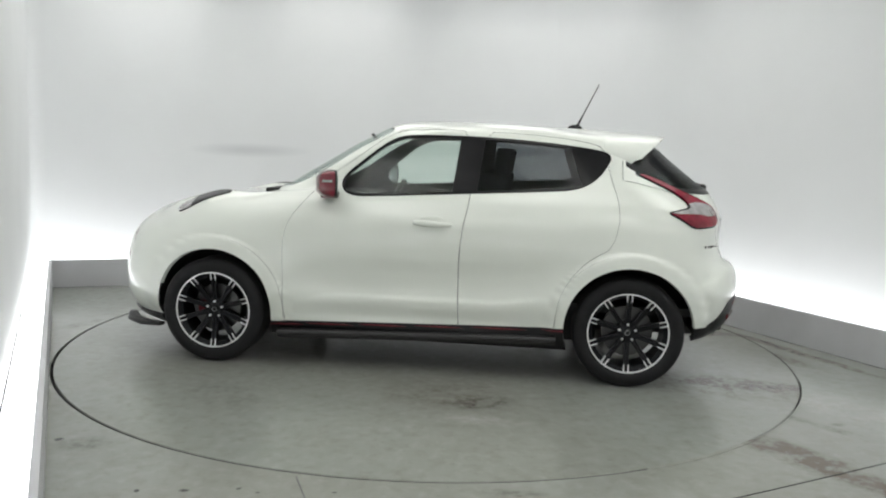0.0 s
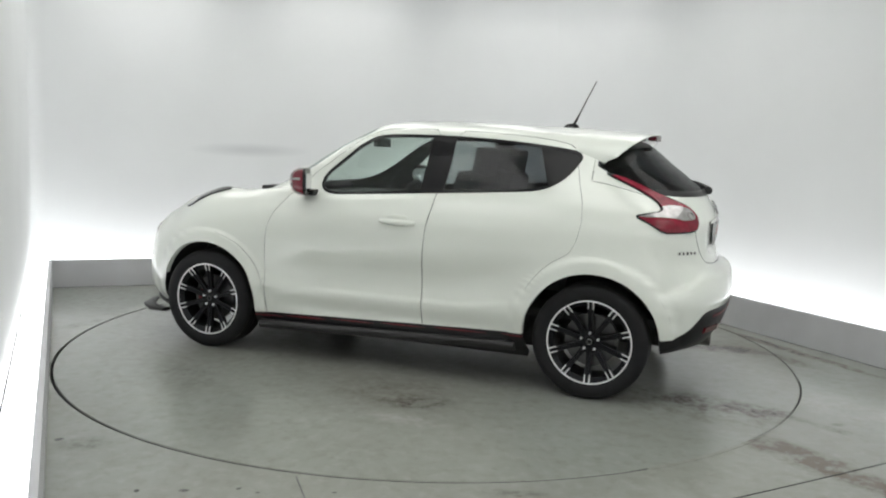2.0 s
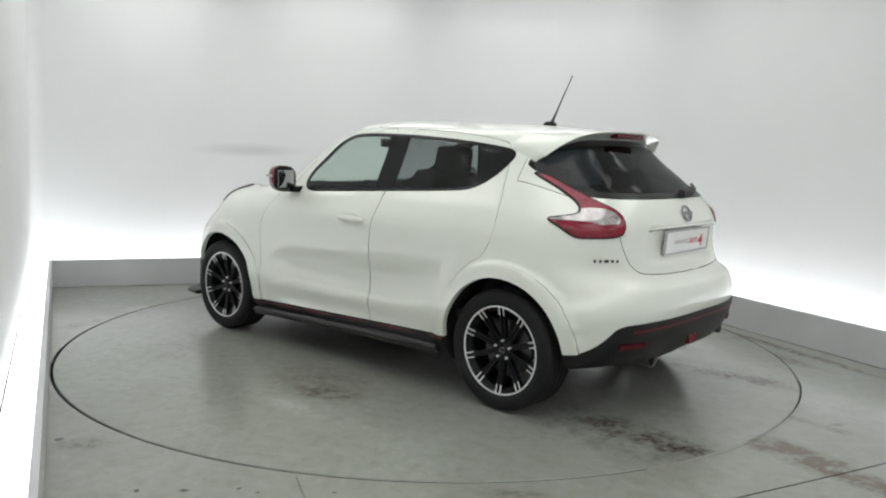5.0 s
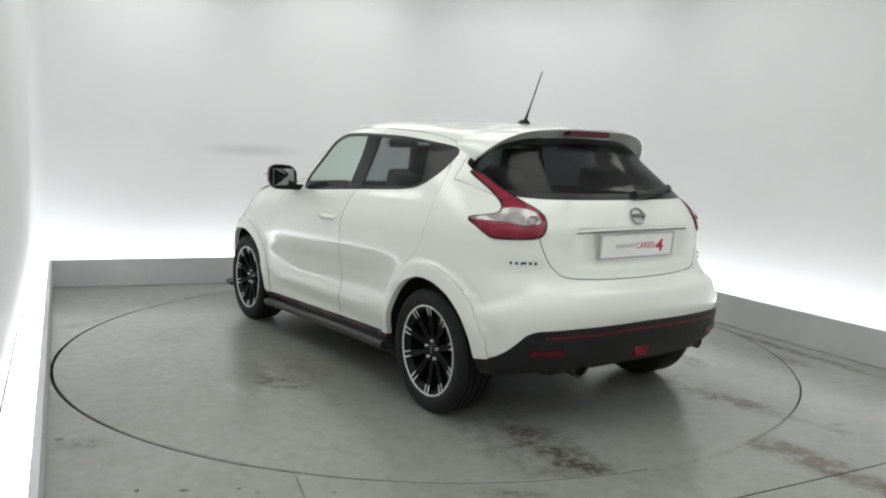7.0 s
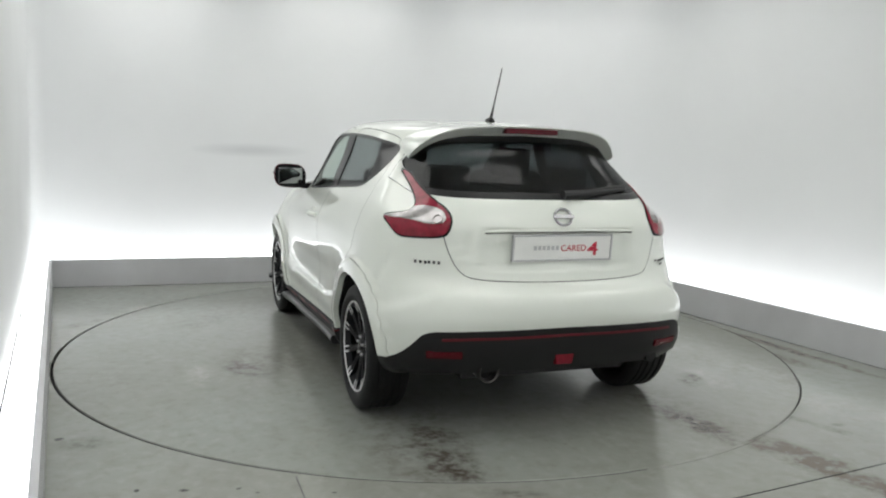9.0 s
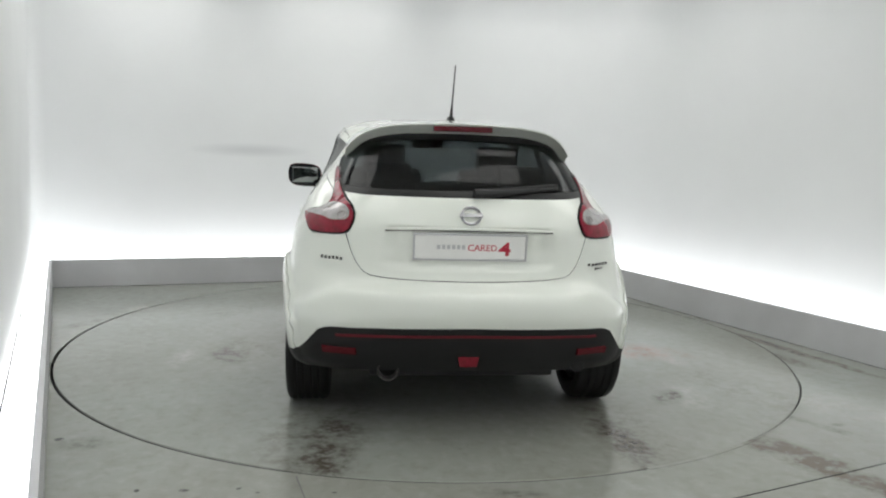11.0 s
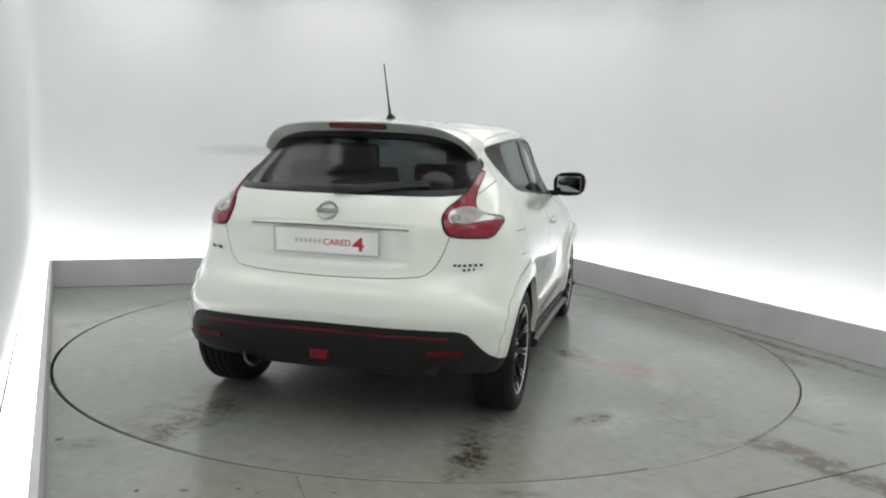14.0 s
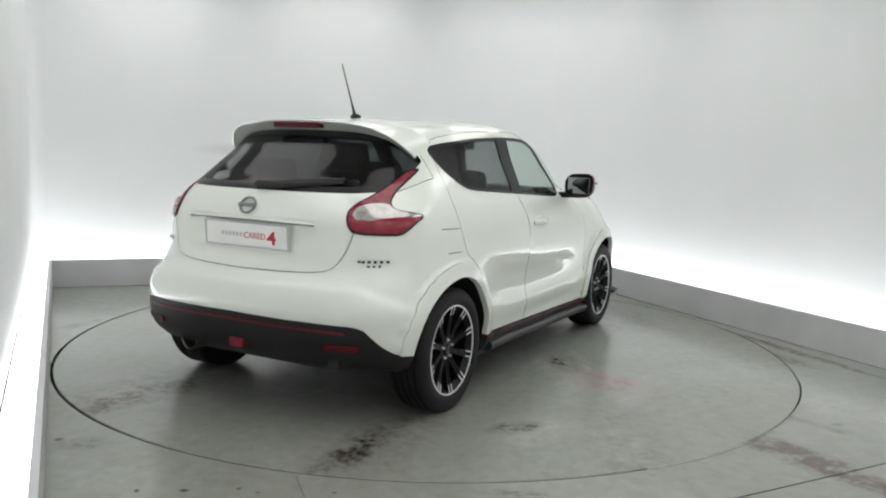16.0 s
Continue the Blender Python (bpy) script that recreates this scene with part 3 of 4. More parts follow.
def shell_sheet():
    ctrl = np.stack([level_line(d) for d in LEVELS])          # level, along, xyz
    gap = np.linalg.norm(np.diff(ctrl, axis=0), axis=2).mean(1)
    s = np.r_[0, np.cumsum(gap)]
    fine = np.unique(np.concatenate([np.linspace(a, b, max(3, int((b - a) / 0.011)) + 1) for a, b in zip(s, s[1:])]))
    # tangents by finite differences, eased
    tan = np.empty_like(ctrl)
    for i in range(len(s)):
        a, b = max(i - 1, 0), min(i + 1, len(s) - 1)
        if a == i or b == i:
            tan[i] = (ctrl[b] - ctrl[a]) / (s[b] - s[a])
        else:
            h0, h1 = s[i] - s[a], s[b] - s[i]
            tan[i] = ((ctrl[i] - ctrl[a]) / h0 * h1 + (ctrl[b] - ctrl[i]) / h1 * h0) / (h0 + h1)
    rows = []
    for q in fine:
        i = min(int(np.searchsorted(s, q, side="right")) - 1, len(s) - 2)
        h = s[i + 1] - s[i]
        t = (q - s[i]) / h
        rows.append((2 * t**3 - 3 * t**2 + 1) * ctrl[i] + (t**3 - 2 * t**2 + t) * h * tan[i]
                    + (-2 * t**3 + 3 * t**2) * ctrl[i + 1] + (t**3 - t**2) * h * tan[i + 1])
    g = np.stack(rows)
    g[:, 0, 1] = g[:, -1, 1] = 0
    g[-1, :, 1] = 0
    g[..., 1] = np.maximum(g[..., 1], 0)
    x, y, z = g[..., 0], g[..., 1], g[..., 2]
    # recess for the plate in the tailgate
    rec = smooth_step(.40, .36, y) * smooth_step(.80, .825, z) * smooth_step(1.0, .985, z) * (x < -1.6)
    x += 0.018 * rec
    # crease above the sill, raised lip round the wheel arches
    for cx in (1.265, -1.265):
        d = np.hypot(x - cx, z - .335)
        y += 0.020 * smooth_step(.466, .448, d) * (y > .6) * smooth_step(.25, .32, z)
    # pressed hollow low in the doors, with a crisp upper and lower edge
    low = z + .05 * smooth_step(.45, .75, x) - .04 * smooth_step(-.45, -.80, x)
    y -= .010 * smooth_step(.71, .61, low) * smooth_step(.450, .480, low) * smooth_step(-.86, -.62, x) * smooth_step(.80, .52, x) * (y > .6)
    # raised wings that carry the upper headlamps
    z += .045 * smooth_step(1.05, 1.38, x) * smooth_step(1.86, 1.62, x) * smooth_step(.80, .95, z) * smooth_step(.34, .54, y)
    # shoulder of the rear bumper: a ledge that runs from the arch up to the foot of the tailgate, hollow above it
    edge = z - np.interp(y, (0, .50, .62, .75, .87), (.715, .715, .700, .635, .565))
    out = .007 * smooth_step(-.13, -.01, edge) * smooth_step(.030, .004, edge) - .015 * smooth_step(.0, .040, edge) * smooth_step(.24, .06, edge) * smooth_step(.48, .66, y)
    out *= smooth_step(-1.60, -1.70, x)
    away = np.hypot(x + 1.25, y) + 1e-9
    x += out * (x + 1.25) / away
    y += out * y / away
    nr, nc = g.shape[:2]
    idx = np.arange(nr * nc).reshape(nr, nc)
    a, b, c, d = idx[:-1, :-1].ravel(), idx[:-1, 1:].ravel(), idx[1:, 1:].ravel(), idx[1:, :-1].ravel()
    # seen from outside, along runs tail to nose and levels run upward on the +y flank
    f = np.vstack((np.stack((a, c, b), 1), np.stack((a, d, c), 1)))
    v = g.reshape(-1, 3)
    fn = np.cross(v[f[:, 1]] - v[f[:, 0]], v[f[:, 2]] - v[f[:, 0]])
    n = np.zeros_like(v)
    for k in range(3):
        np.add.at(n, f[:, k], fn)
    n[np.abs(v[:, 1]) < 1e-6, 1] = 0
    n /= np.linalg.norm(n, axis=1, keepdims=True) + 1e-12
    area = np.linalg.norm(fn, axis=1)
    return Sheet(v, n, f[area > 1e-9])


def outline_distance(poly):
    """Signed distance to a closed outline, negative inside."""
    p = np.array(poly, float)
    q = np.roll(p, -1, axis=0)

    def g(a, b):
        pt = np.stack((a, b), 1)
        best, inside = np.full(len(pt), 1e9), np.zeros(len(pt), bool)
        for u, w in zip(p, q):
            e = w - u
            t = np.clip(((pt - u) @ e) / (e @ e), 0, 1)
            best = np.minimum(best, np.linalg.norm(pt - u - t[:, None] * e, axis=1))
            cond = (u[1] > pt[:, 1]) != (w[1] > pt[:, 1])
            xi = u[0] + (pt[:, 1] - u[1]) / (e[1] if abs(e[1]) > 1e-9 else 1e-9) * e[0]
            inside ^= cond & (pt[:, 0] < xi)
        return np.where(inside, -best, best)
    return g


def rounded(poly, times=2):
    """Corner cutting, for soft outlines."""
    for _ in range(times):
        out = []
        for (a, b), (c, d) in zip(poly, poly[1:] + poly[:1]):
            out += [(.75 * a + .25 * c, .75 * b + .25 * d), (.25 * a + .75 * c, .25 * b + .75 * d)]
        poly = out
    return poly


SIDE_WINDOW = [(.46, 1.055), (.51, 1.165), (.36, 1.29), (.19, 1.425), (.04, 1.446), (-.342, 1.444), (-.684, 1.427), (-.989, 1.396), (-1.15, 1.366),
               (-1.105, 1.27), (-1.03, 1.19), (-.93, 1.143), (-.75, 1.128), (-.296, 1.10), (.2, 1.068)]
FRONT_DOOR = [(.60, 1.16), (.70, 1.04), (.80, .90), (.832, .73), (.82, .45), (.80, .20), (-.27, .20), (-.25, .58), (-.262, .85), (-.305, 1.07), (-.335, 1.478),
              (.04, 1.482), (.20, 1.455), (.40, 1.305)]
REAR_DOOR = [(-.335, 1.478), (-.305, 1.07), (-.262, .85), (-.25, .58), (-.27, .20), (-.82, .20), (-.845, .475), (-.885, .58), (-.95, .682), (-1.04, .76), (-1.153, .822),
             (-1.195, 1.033), (-1.12, 1.26), (-1.10, 1.40), (-.95, 1.438), (-.68, 1.465)]
REAR_GLASS = [(-.6, 1.135), (.30, 1.135), (.63, 1.137), (.69, 1.195), (.69, 1.262), (.655, 1.340), (.53, 1.41), (.33, 1.44), (-.6, 1.447)]
TAILGATE = [(-.6, .745), (.44, .748), (.53, .80), (.585, .95), (.60, 1.06), (.63, 1.125), (.69, 1.188), (.702, 1.268), (.648, 1.355), (.54, 1.425), (.34, 1.46), (-.6, 1.475)]
TAIL_LAMP = [(.178, 1.258), (.215, 1.256), (.262, 1.240), (.330, 1.187), (.429, 1.126), (.506, 1.090), (.548, 1.044), (.542, .984), (.51, .949), (.372, .943), (.276, .942), (.221, .988),
             (.150, 1.036), (.232, 1.051), (.321, 1.064), (.335, 1.103), (.290, 1.158), (.235, 1.204), (.190, 1.240)]
CLEAR_LENS = [(.150, 1.042), (.232, 1.064), (.330, 1.078), (.410, 1.090), (.500, 1.072), (.522, 1.018), (.43, 1.008), (.36, 1.022), (.28, 1.026), (.20, 1.026)]
WINDSCREEN = [(-.6, 1.085), (.50, 1.085), (.66, 1.12), (.60, 1.40), (.55, 1.472), (.40, 1.492), (-.6, 1.502)]
GRILLE = [(-.1, .45), (.40, .45), (.55, .60), (.42, .68), (-.1, .66)]
HEADLAMP = [(1.20, .635), (1.32, .575), (1.50, .565), (1.60, .62), (1.55, .69), (1.34, .71)]
BUMPER_LINE_Y, BUMPER_LINE_Z = (0, .45, .66, .70, .76, .80, .86), (.545, .54, .532, .515, .435, .388, .372)


def quarter(v):
    """Horizontal coordinate across the rear quarter, seen from behind at a slant."""
    return -.559 * v[:, 0] - .829 * v[:, 1]


def bumper_edge(v):
    return v[:, 2] - np.interp(v[:, 1], BUMPER_LINE_Y, BUMPER_LINE_Z)


def sill_edge(v):
    return v[:, 2] - (.309 - .030 * v[:, 0])


def limit(g, *conds):
    """g where all conditions hold (each a function that is negative inside)."""
    return lambda v: np.maximum.reduce([g(v)] + [c(v) for c in conds])


GAP, DOOR_GAP = 0.0036, 0.0022


def build_car():
    car = tagged(new("car"), "white compact crossover with black wheels, standing on the turntable", "car")
    paint, trim = (M_PAINT, M_TRIM), (M_GREY, M_TRIM)
    shell = shell_sheet()
    # wheel arches
    for cx in (1.265, -1.265):
        _, shell = shell.split(limit(lambda v, cx=cx: np.hypot(v[:, 0] - cx, v[:, 2] - .335) - .378, lambda v: .5 - v[:, 1]))
    side = lambda v: .35 - v[:, 1]
    zone = {}
    # glass of the flank: seal all round, black pillar between two panes
    dlo = outline_distance(rounded(SIDE_WINDOW))
    g_dlo = lambda v: dlo(v[:, 0], v[:, 2])
    window, shell = shell.split(limit(g_dlo, side))
    inner, seal = window.split(lambda v: g_dlo(v) + .016)
    mid = lambda v: np.abs(v[:, 0] + .285 + .11 * (v[:, 2] - 1.27)) - .075
    pillar, panes = inner.split(mid)
    front_pane, rear_pane = panes.split(lambda v: -.285 - v[:, 0])
    quarter_trim, rear_pane = rear_pane.split(lambda v: v[:, 0] + .93 - .35 * (v[:, 2] - 1.27))
    zone["window_seal"], zone["pillar_trim"] = seal, pillar
    # rear end
    rear = lambda v: v[:, 0] + 1.15
    lamp_d, lens_d = outline_distance(rounded(TAIL_LAMP, 1)), outline_distance(rounded(CLEAR_LENS, 1))
    lamp, shell = shell.split(limit(lambda v: lamp_d(quarter(v), v[:, 2]), rear, lambda v: .40 - v[:, 1]))
    lamp_in, lamp_edge = lamp.split(lambda v: lamp_d(quarter(v), v[:, 2]) + .009)
    lens, red = lamp_in.split(lambda v: lens_d(quarter(v), v[:, 2]))
    glass_d, gate_d = outline_distance(rounded(REAR_GLASS)), outline_distance(rounded(TAILGATE))
    g_glass = limit(lambda v: glass_d(v[:, 1], v[:, 2]), lambda v: v[:, 0] + 1.22, lambda v: np.interp(v[:, 2], (1.10, 1.126, 1.187, 1.244, 1.30), (.42, .385, .285, .215, .16)) - quarter(v))
    rear_glass, shell = shell.split(g_glass)
    glass_in, glass_band = rear_glass.split(lambda v: glass_d(v[:, 1], v[:, 2]) + .03)
    g_gate = limit(lambda v: gate_d(v[:, 1], v[:, 2]), lambda v: v[:, 0] + 1.2)
    gate, shell = shell.split(g_gate)
    gate, _ = gate.split(lambda v: g_gate(v) + GAP)
    back = lambda v: v[:, 0] + 1.50
    diffuser, shell = shell.split(limit(bumper_edge, back))
    stripe, lower = diffuser.split(limit(lambda v: np.abs(bumper_edge(v) + .036) - .006, lambda v: v[:, 1] - .63))
    # sills
    sill, shell = shell.split(limit(sill_edge, lambda v: np.abs(v[:, 0]) - .92, side))
    sill_red, sill_low = sill.split(lambda v: np.abs(sill_edge(v) + .014) - .0045)
    # doors
    for nm, poly in (("front_door", FRONT_DOOR), ("rear_door", REAR_DOOR)):
        dist = outline_distance(rounded(poly, 1))
        g = limit(lambda v, dist=dist: dist(v[:, 0], v[:, 2]), side)
        door, shell = shell.split(g)
        zone[nm], _ = door.split(lambda v, g=g: g(v) + DOOR_GAP)
    # wheel arch lips and front end
    arches = []
    for cx in (1.265, -1.265):
        ring = limit(lambda v, cx=cx: np.hypot(v[:, 0] - cx, v[:, 2] - .335) - .452, lambda v: .5 - v[:, 1], lambda v: v[:, 0] - 1.62)
        flare, shell = shell.split(ring)
        flare, _ = flare.split(lambda v, ring=ring: ring(v) + .0022)
        arches.append(flare)
    screen_d = outline_distance(rounded(WINDSCREEN))
    screen, shell = shell.split(limit(lambda v: screen_d(v[:, 1], v[:, 2]), lambda v: .15 - v[:, 0]))
    grille_d, head_d = outline_distance(GRILLE), outline_distance(rounded(HEADLAMP))
    grille, shell = shell.split(limit(lambda v: grille_d(v[:, 1], v[:, 2]), lambda v: 1.6 - v[:, 0]))
    head, shell = shell.split(limit(lambda v: head_d(v[:, 0], v[:, 1]), lambda v: .88 - v[:, 2]))
    splitter, shell = shell.split(limit(lambda v: v[:, 2] - .262, lambda v: 1.55 - v[:, 0]))
    bonnet_line = limit(lambda v: v[:, 1] - .60 + .10 * smooth_step(1.2, 1.7, v[:, 0]), lambda v: .95 - v[:, 0], lambda v: v[:, 0] - 1.72, lambda v: .9 - v[:, 2])
    bonnet, shell = shell.split(bonnet_line)
    bonnet, _ = bonnet.split(lambda v: bonnet_line(v) + .003)

    sheet_part("body", shell.both(), paint, car, "gloss white body shell")
    sheet_part("bonnet", bonnet.both(), paint, car)
    sheet_part("windscreen", screen.both(), M_GLASS, car, "clear windscreen", .005)
    sheet_part("grille", grille.both(), trim, car, "dark front grille")
    sheet_part("splitter", splitter.both().pushed(.016), trim, car, "dark grey front lip", .02)
    tail = sheet_part("tailgate", gate.both(), paint, car, "gloss white tailgate")
    sheet_part("rear_window", glass_in.both(), M_REARGLASS, tail, "dark tinted rear window", .005)
    sheet_part("window_band", glass_band.both().pushed(.001), (M_BAND, M_TRIM), tail, "gloss black window border", .012)
    bumper = sheet_part("rear_diffuser", lower.both().pushed(.006), trim, car, "dark grey lower rear bumper", .03)
    sheet_part("trim_line", stripe.both().pushed(.009), M_RED, bumper, "thin red pinstripe", .01)
    for flip in (False, True):
        s = (lambda q: q.mirrored()) if flip else (lambda q: q)
        for nm, arch in zip(("front_wheel_arch", "rear_wheel_arch"), arches):
            sheet_part(nm, s(arch).pushed(.005), M_PAINT, car, "flared white wheel arch", thick=.03)
        fd = sheet_part("front_door", s(zone["front_door"]), paint, car)
        rd = sheet_part("rear_door", s(zone["rear_door"]), paint, car)
        sheet_part("window_seal", s(zone["window_seal"]).pushed(.001), (M_GLOSS, M_TRIM), car, "black window seal")
        sheet_part("pillar_trim", s(zone["pillar_trim"]).pushed(.001), (M_GLOSS, M_TRIM), car, "gloss black pillar trim")
        sheet_part("window_pane", s(front_pane).pushed(-.004), M_GLASS, fd, "clear front side window", .005)
        sheet_part("window_pane", s(rear_pane).pushed(-.004), M_PRIV, rd, "dark tinted rear side window", .005)
        sheet_part("quarter_trim", s(quarter_trim).pushed(-.002), (M_GLOSS, M_TRIM), rd, "gloss black trim with the hidden door handle")
        lp = sheet_part("tail_lamp", s(red).pushed(.010), M_LAMP, car, "red boomerang-shaped tail lamp", .03)
        sheet_part("lens", s(lens).pushed(.012), M_LENS, lp, "clear silvery lamp lens", .03)
        sheet_part("lamp_rim", s(lamp_edge).pushed(.004), (M_GLOSS, M_TRIM), lp, "black lamp rim", .03)
        sl = sheet_part("sill", s(sill_low).pushed(.012), trim, car, "dark grey side skirt", .04)
        sheet_part("trim_line", s(sill_red).pushed(.015), M_RED, sl, "thin red pinstripe", .03)
        dark_lens, tip = head.split(lambda v: v[:, 0] - 1.475)
        hl = sheet_part("headlamp", s(dark_lens).pushed(.009), (M_GLOSS, M_TRIM), car, "dark upper headlamp lens", .02)
        sheet_part("indicator_lens", s(tip).pushed(.008), (M_LENS, M_TRIM), hl, "clear silvery front lens", .02)
    return car, tail, bumper


car, tailgate, rear_bumper = build_car()


# ---------------------------------------------------------------- wheels
def build_wheels(car):
    first = None
    R = .325
    for cx, sy in ((-1.265, 1), (1.265, 1), (-1.265, -1), (1.265, -1)):
        m = pose(cx, .765 * sy, R, 0, 0, 0 if sy > 0 else 180)
        if first:
            w = copy_thing(first, m)
            if cx > 0:
                part("brake_caliper", box_bm((.095 * sy - .03, -.035, -.045), (.095 * sy + .03, .030, .045), .012), M_RED, w, "dark red brake caliper")
            continue
        w = first = new("wheel", None)
        w.parent = car
        w.matrix_basis = m
        # tyre: tread with four grooves, rounded shoulders, sidewall down to the bead
        prof = [(.234, .098), (.246, .107), (.272, .113), (.297, .110), (.314, .101), (.3225, .087)]
        tread = []
        for g in (.058, .020, -.020, -.058):
            tread += [(R - .001, g + .006), (R - .009, g + .004), (R - .009, g - .004), (R - .001, g - .006)]
        prof += [(R, .075)] + tread + [(R, -.075)] + [(r, -a) for r, a in prof[::-1]]
        part("tyre", spin_bm(prof + [(.228, -.08), (.228, .08)], 72), M_TYRE, w, "black low-profile tyre")
        part("rim", spin_bm([(.236, .100), (.239, .096), (.232, .088), (.218, .080), (.214, -.09), (.205, -.09), (.205, .07), (.222, .094), (.230, .100)], 72), M_RIM, w, "satin black alloy rim")
        part("rim_ring", spin_bm([(.2375, .1005), (.2375, .1035), (.2295, .1035), (.2285, .0985)], 72), M_CUT, w, "bright machined rim edge")
        part("brake_disc", spin_bm([(.06, .02), (.150, .02), (.150, -.005), (.06, -.005)], 48), M_DISC, w)
        for k in range(10):
            a = 36 * k + 18
            # a tapered spoke with a groove down its middle and a twin bright tip
            bm = bmesh.new()
            rows = []
            for r, half, top, depth in ((.045, .016, .068, .03), (.11, .013, .074, .03), (.18, .016, .086, .03), (.225, .022, .098, .02)):
                rows.append([bm.verts.new(p) for p in ((r, top - depth, -half), (r, top, -half), (r, top, -half * .38), (r, top - .008, -half * .22),
                                                        (r, top - .008, half * .22), (r, top, half * .38), (r, top, half), (r, top - depth, half))])
            for p, q in zip(rows, rows[1:]):
                for i in range(8):
                    bm.faces.new((p[i], p[(i + 1) % 8], q[(i + 1) % 8], q[i]))
            bm.faces.new(rows[0])
            bm.faces.new(rows[-1])
            sp = part("spoke", bm, M_RIM, w, smooth=False, place=pose(0, 0, 0, 0, a, 0))
            for z in (-.0135, .0135):
                b = bmesh.new()
                lo = [b.verts.new((r, t, z + dz)) for r, t, dz in ((.186, .0880, -.0030), (.186, .0880, .0030), (.229, .0992, .0040), (.229, .0992, -.0040))]
                hi = [b.verts.new(v.co + Vector((0, .0025, 0))) for v in lo]
                b.faces.new(lo), b.faces.new(hi)
                for i in range(4):
                    b.faces.new((lo[i], lo[(i + 1) % 4], hi[(i + 1) % 4], hi[i]))
                part("spoke_tip", b, M_CUT, sp, "bright machined spoke tip", smooth=False)
        part("hub", spin_bm([(.001, .070), (.030, .070), (.034, .066), (.066, .062), (.070, .05), (.070, .0), (.001, .0)], 40), M_RIM, w)
        part("centre_cap", spin_bm([(.001, .0745), (.018, .0745), (.024, .0725), (.026, .069), (.001, .069)], 32), M_GLOSS, w, "black centre cap")
        part("cap_emblem", spin_bm([(.012, .0745), (.012, .0765), (.0165, .0765), (.0165, .0745)], 24), M_CHROME, w, "small chrome ring")
        for k in range(5):
            t = 2 * math.pi * (k + .25) / 5
            b = bmesh.new()
            bmesh.ops.create_cone(b, segments=6, radius1=.0085, radius2=.007, depth=.02, cap_ends=True,
                                  matrix=Matrix.Translation((.049 * math.cos(t), .069, .049 * math.sin(t))) @ Matrix.Rotation(-math.pi / 2, 4, "X"))
            part("wheel_nut", b, M_CUT, w, "bright wheel nut", smooth=False)


build_wheels(car)


# ---------------------------------------------------------------- parts on and under the shell
SKIN = shell_sheet()


def flank(x, z):
    """Half width of the shell at (x, z)."""
    v = SKIN.v[SKIN.v[:, 1] > .3]
    return float(v[np.argmin((v[:, 0] - x) ** 2 + (v[:, 2] - z) ** 2), 1])


def tail_x(y, z):
    v = SKIN.v[SKIN.v[:, 0] < -1.0]
    return float(v[np.argmin((v[:, 1] - abs(y)) ** 2 + (v[:, 2] - z) ** 2), 0])


def roof_z(x, y):
    v = SKIN.v[SKIN.v[:, 2] > 1.25]
    return float(v[np.argmin((v[:, 0] - x) ** 2 + (v[:, 1] - abs(y)) ** 2), 2])


def tail_normal(y, z):
    v = SKIN.v[:, 0] < -1.0
    p, n = SKIN.v[v], SKIN.n[v]
    k = n[np.argmin((p[:, 1] - abs(y)) ** 2 + (p[:, 2] - z) ** 2)]
    return Vector((k[0], math.copysign(k[1], y) if abs(y) > 1e-6 else 0, k[2]))


def on_tail(y, z, lift=0.0):
    """A frame on the tail: local x across to the car's left, y up, z outward."""
    out = tail_normal(y, z)
    across = Vector((0, 0, 1)).cross(out).normalized() * -1
    up = out.cross(across)
    if up.z < 0:
        up, across = -up, -across
    m = Matrix((across, up, out)).transposed().to_4x4()
    m.translation = Vector((tail_x(y, z), y, z)) + out * lift
    return m


def build_spoiler(car):
    bm = bmesh.new()
    rows = []
    n = 44
    for k in range(n + 1):
        y = -.595 + 1.19 * k / n
        q = abs(y) / .595
        xl = -1.06 - .03 * q
        zl = roof_z(xl, y) - .004
        xt = -1.492 + .05 * q ** 2 + .12 * q ** 6
        zt = 1.490 - .036 * q ** 2 - .105 * q ** 7
        drop = .052 + .024 * q ** 5
        pts = [(xl, zl), (.75 * xl + .25 * xt, .72 * zl + .28 * zt + .004), (.45 * xl + .55 * xt, .42 * zl + .58 * zt + .006), (.12 * xl + .88 * xt, .1 * zl + .9 * zt + .003),
               (xt, zt), (xt + .005, zt - .007), (xt + .045, zt - .020), (xt + .090, zt - .8 * drop), (xt + .125, zt - drop - .006), (.5 * xl + .5 * xt, zt - .085), (xl, zl - .08)]
        rows.append([bm.verts.new((x, y, z)) for x, z in pts])
    m = len(rows[0])
    for a, b in zip(rows, rows[1:]):
        for i in range(m):
            bm.faces.new((a[i], a[(i + 1) % m], b[(i + 1) % m], b[i]))
    bm.faces.new(rows[0])
    bm.faces.new(rows[-1])
    sp = part("roof_spoiler", bm, M_PAINT, car, "white roof spoiler over the rear window")
    b = box_bm((-1.490, -.150, 1.452), (-1.44, .150, 1.479), .005)
    part("brake_light", b, M_REFL, sp, "dark red high brake light")


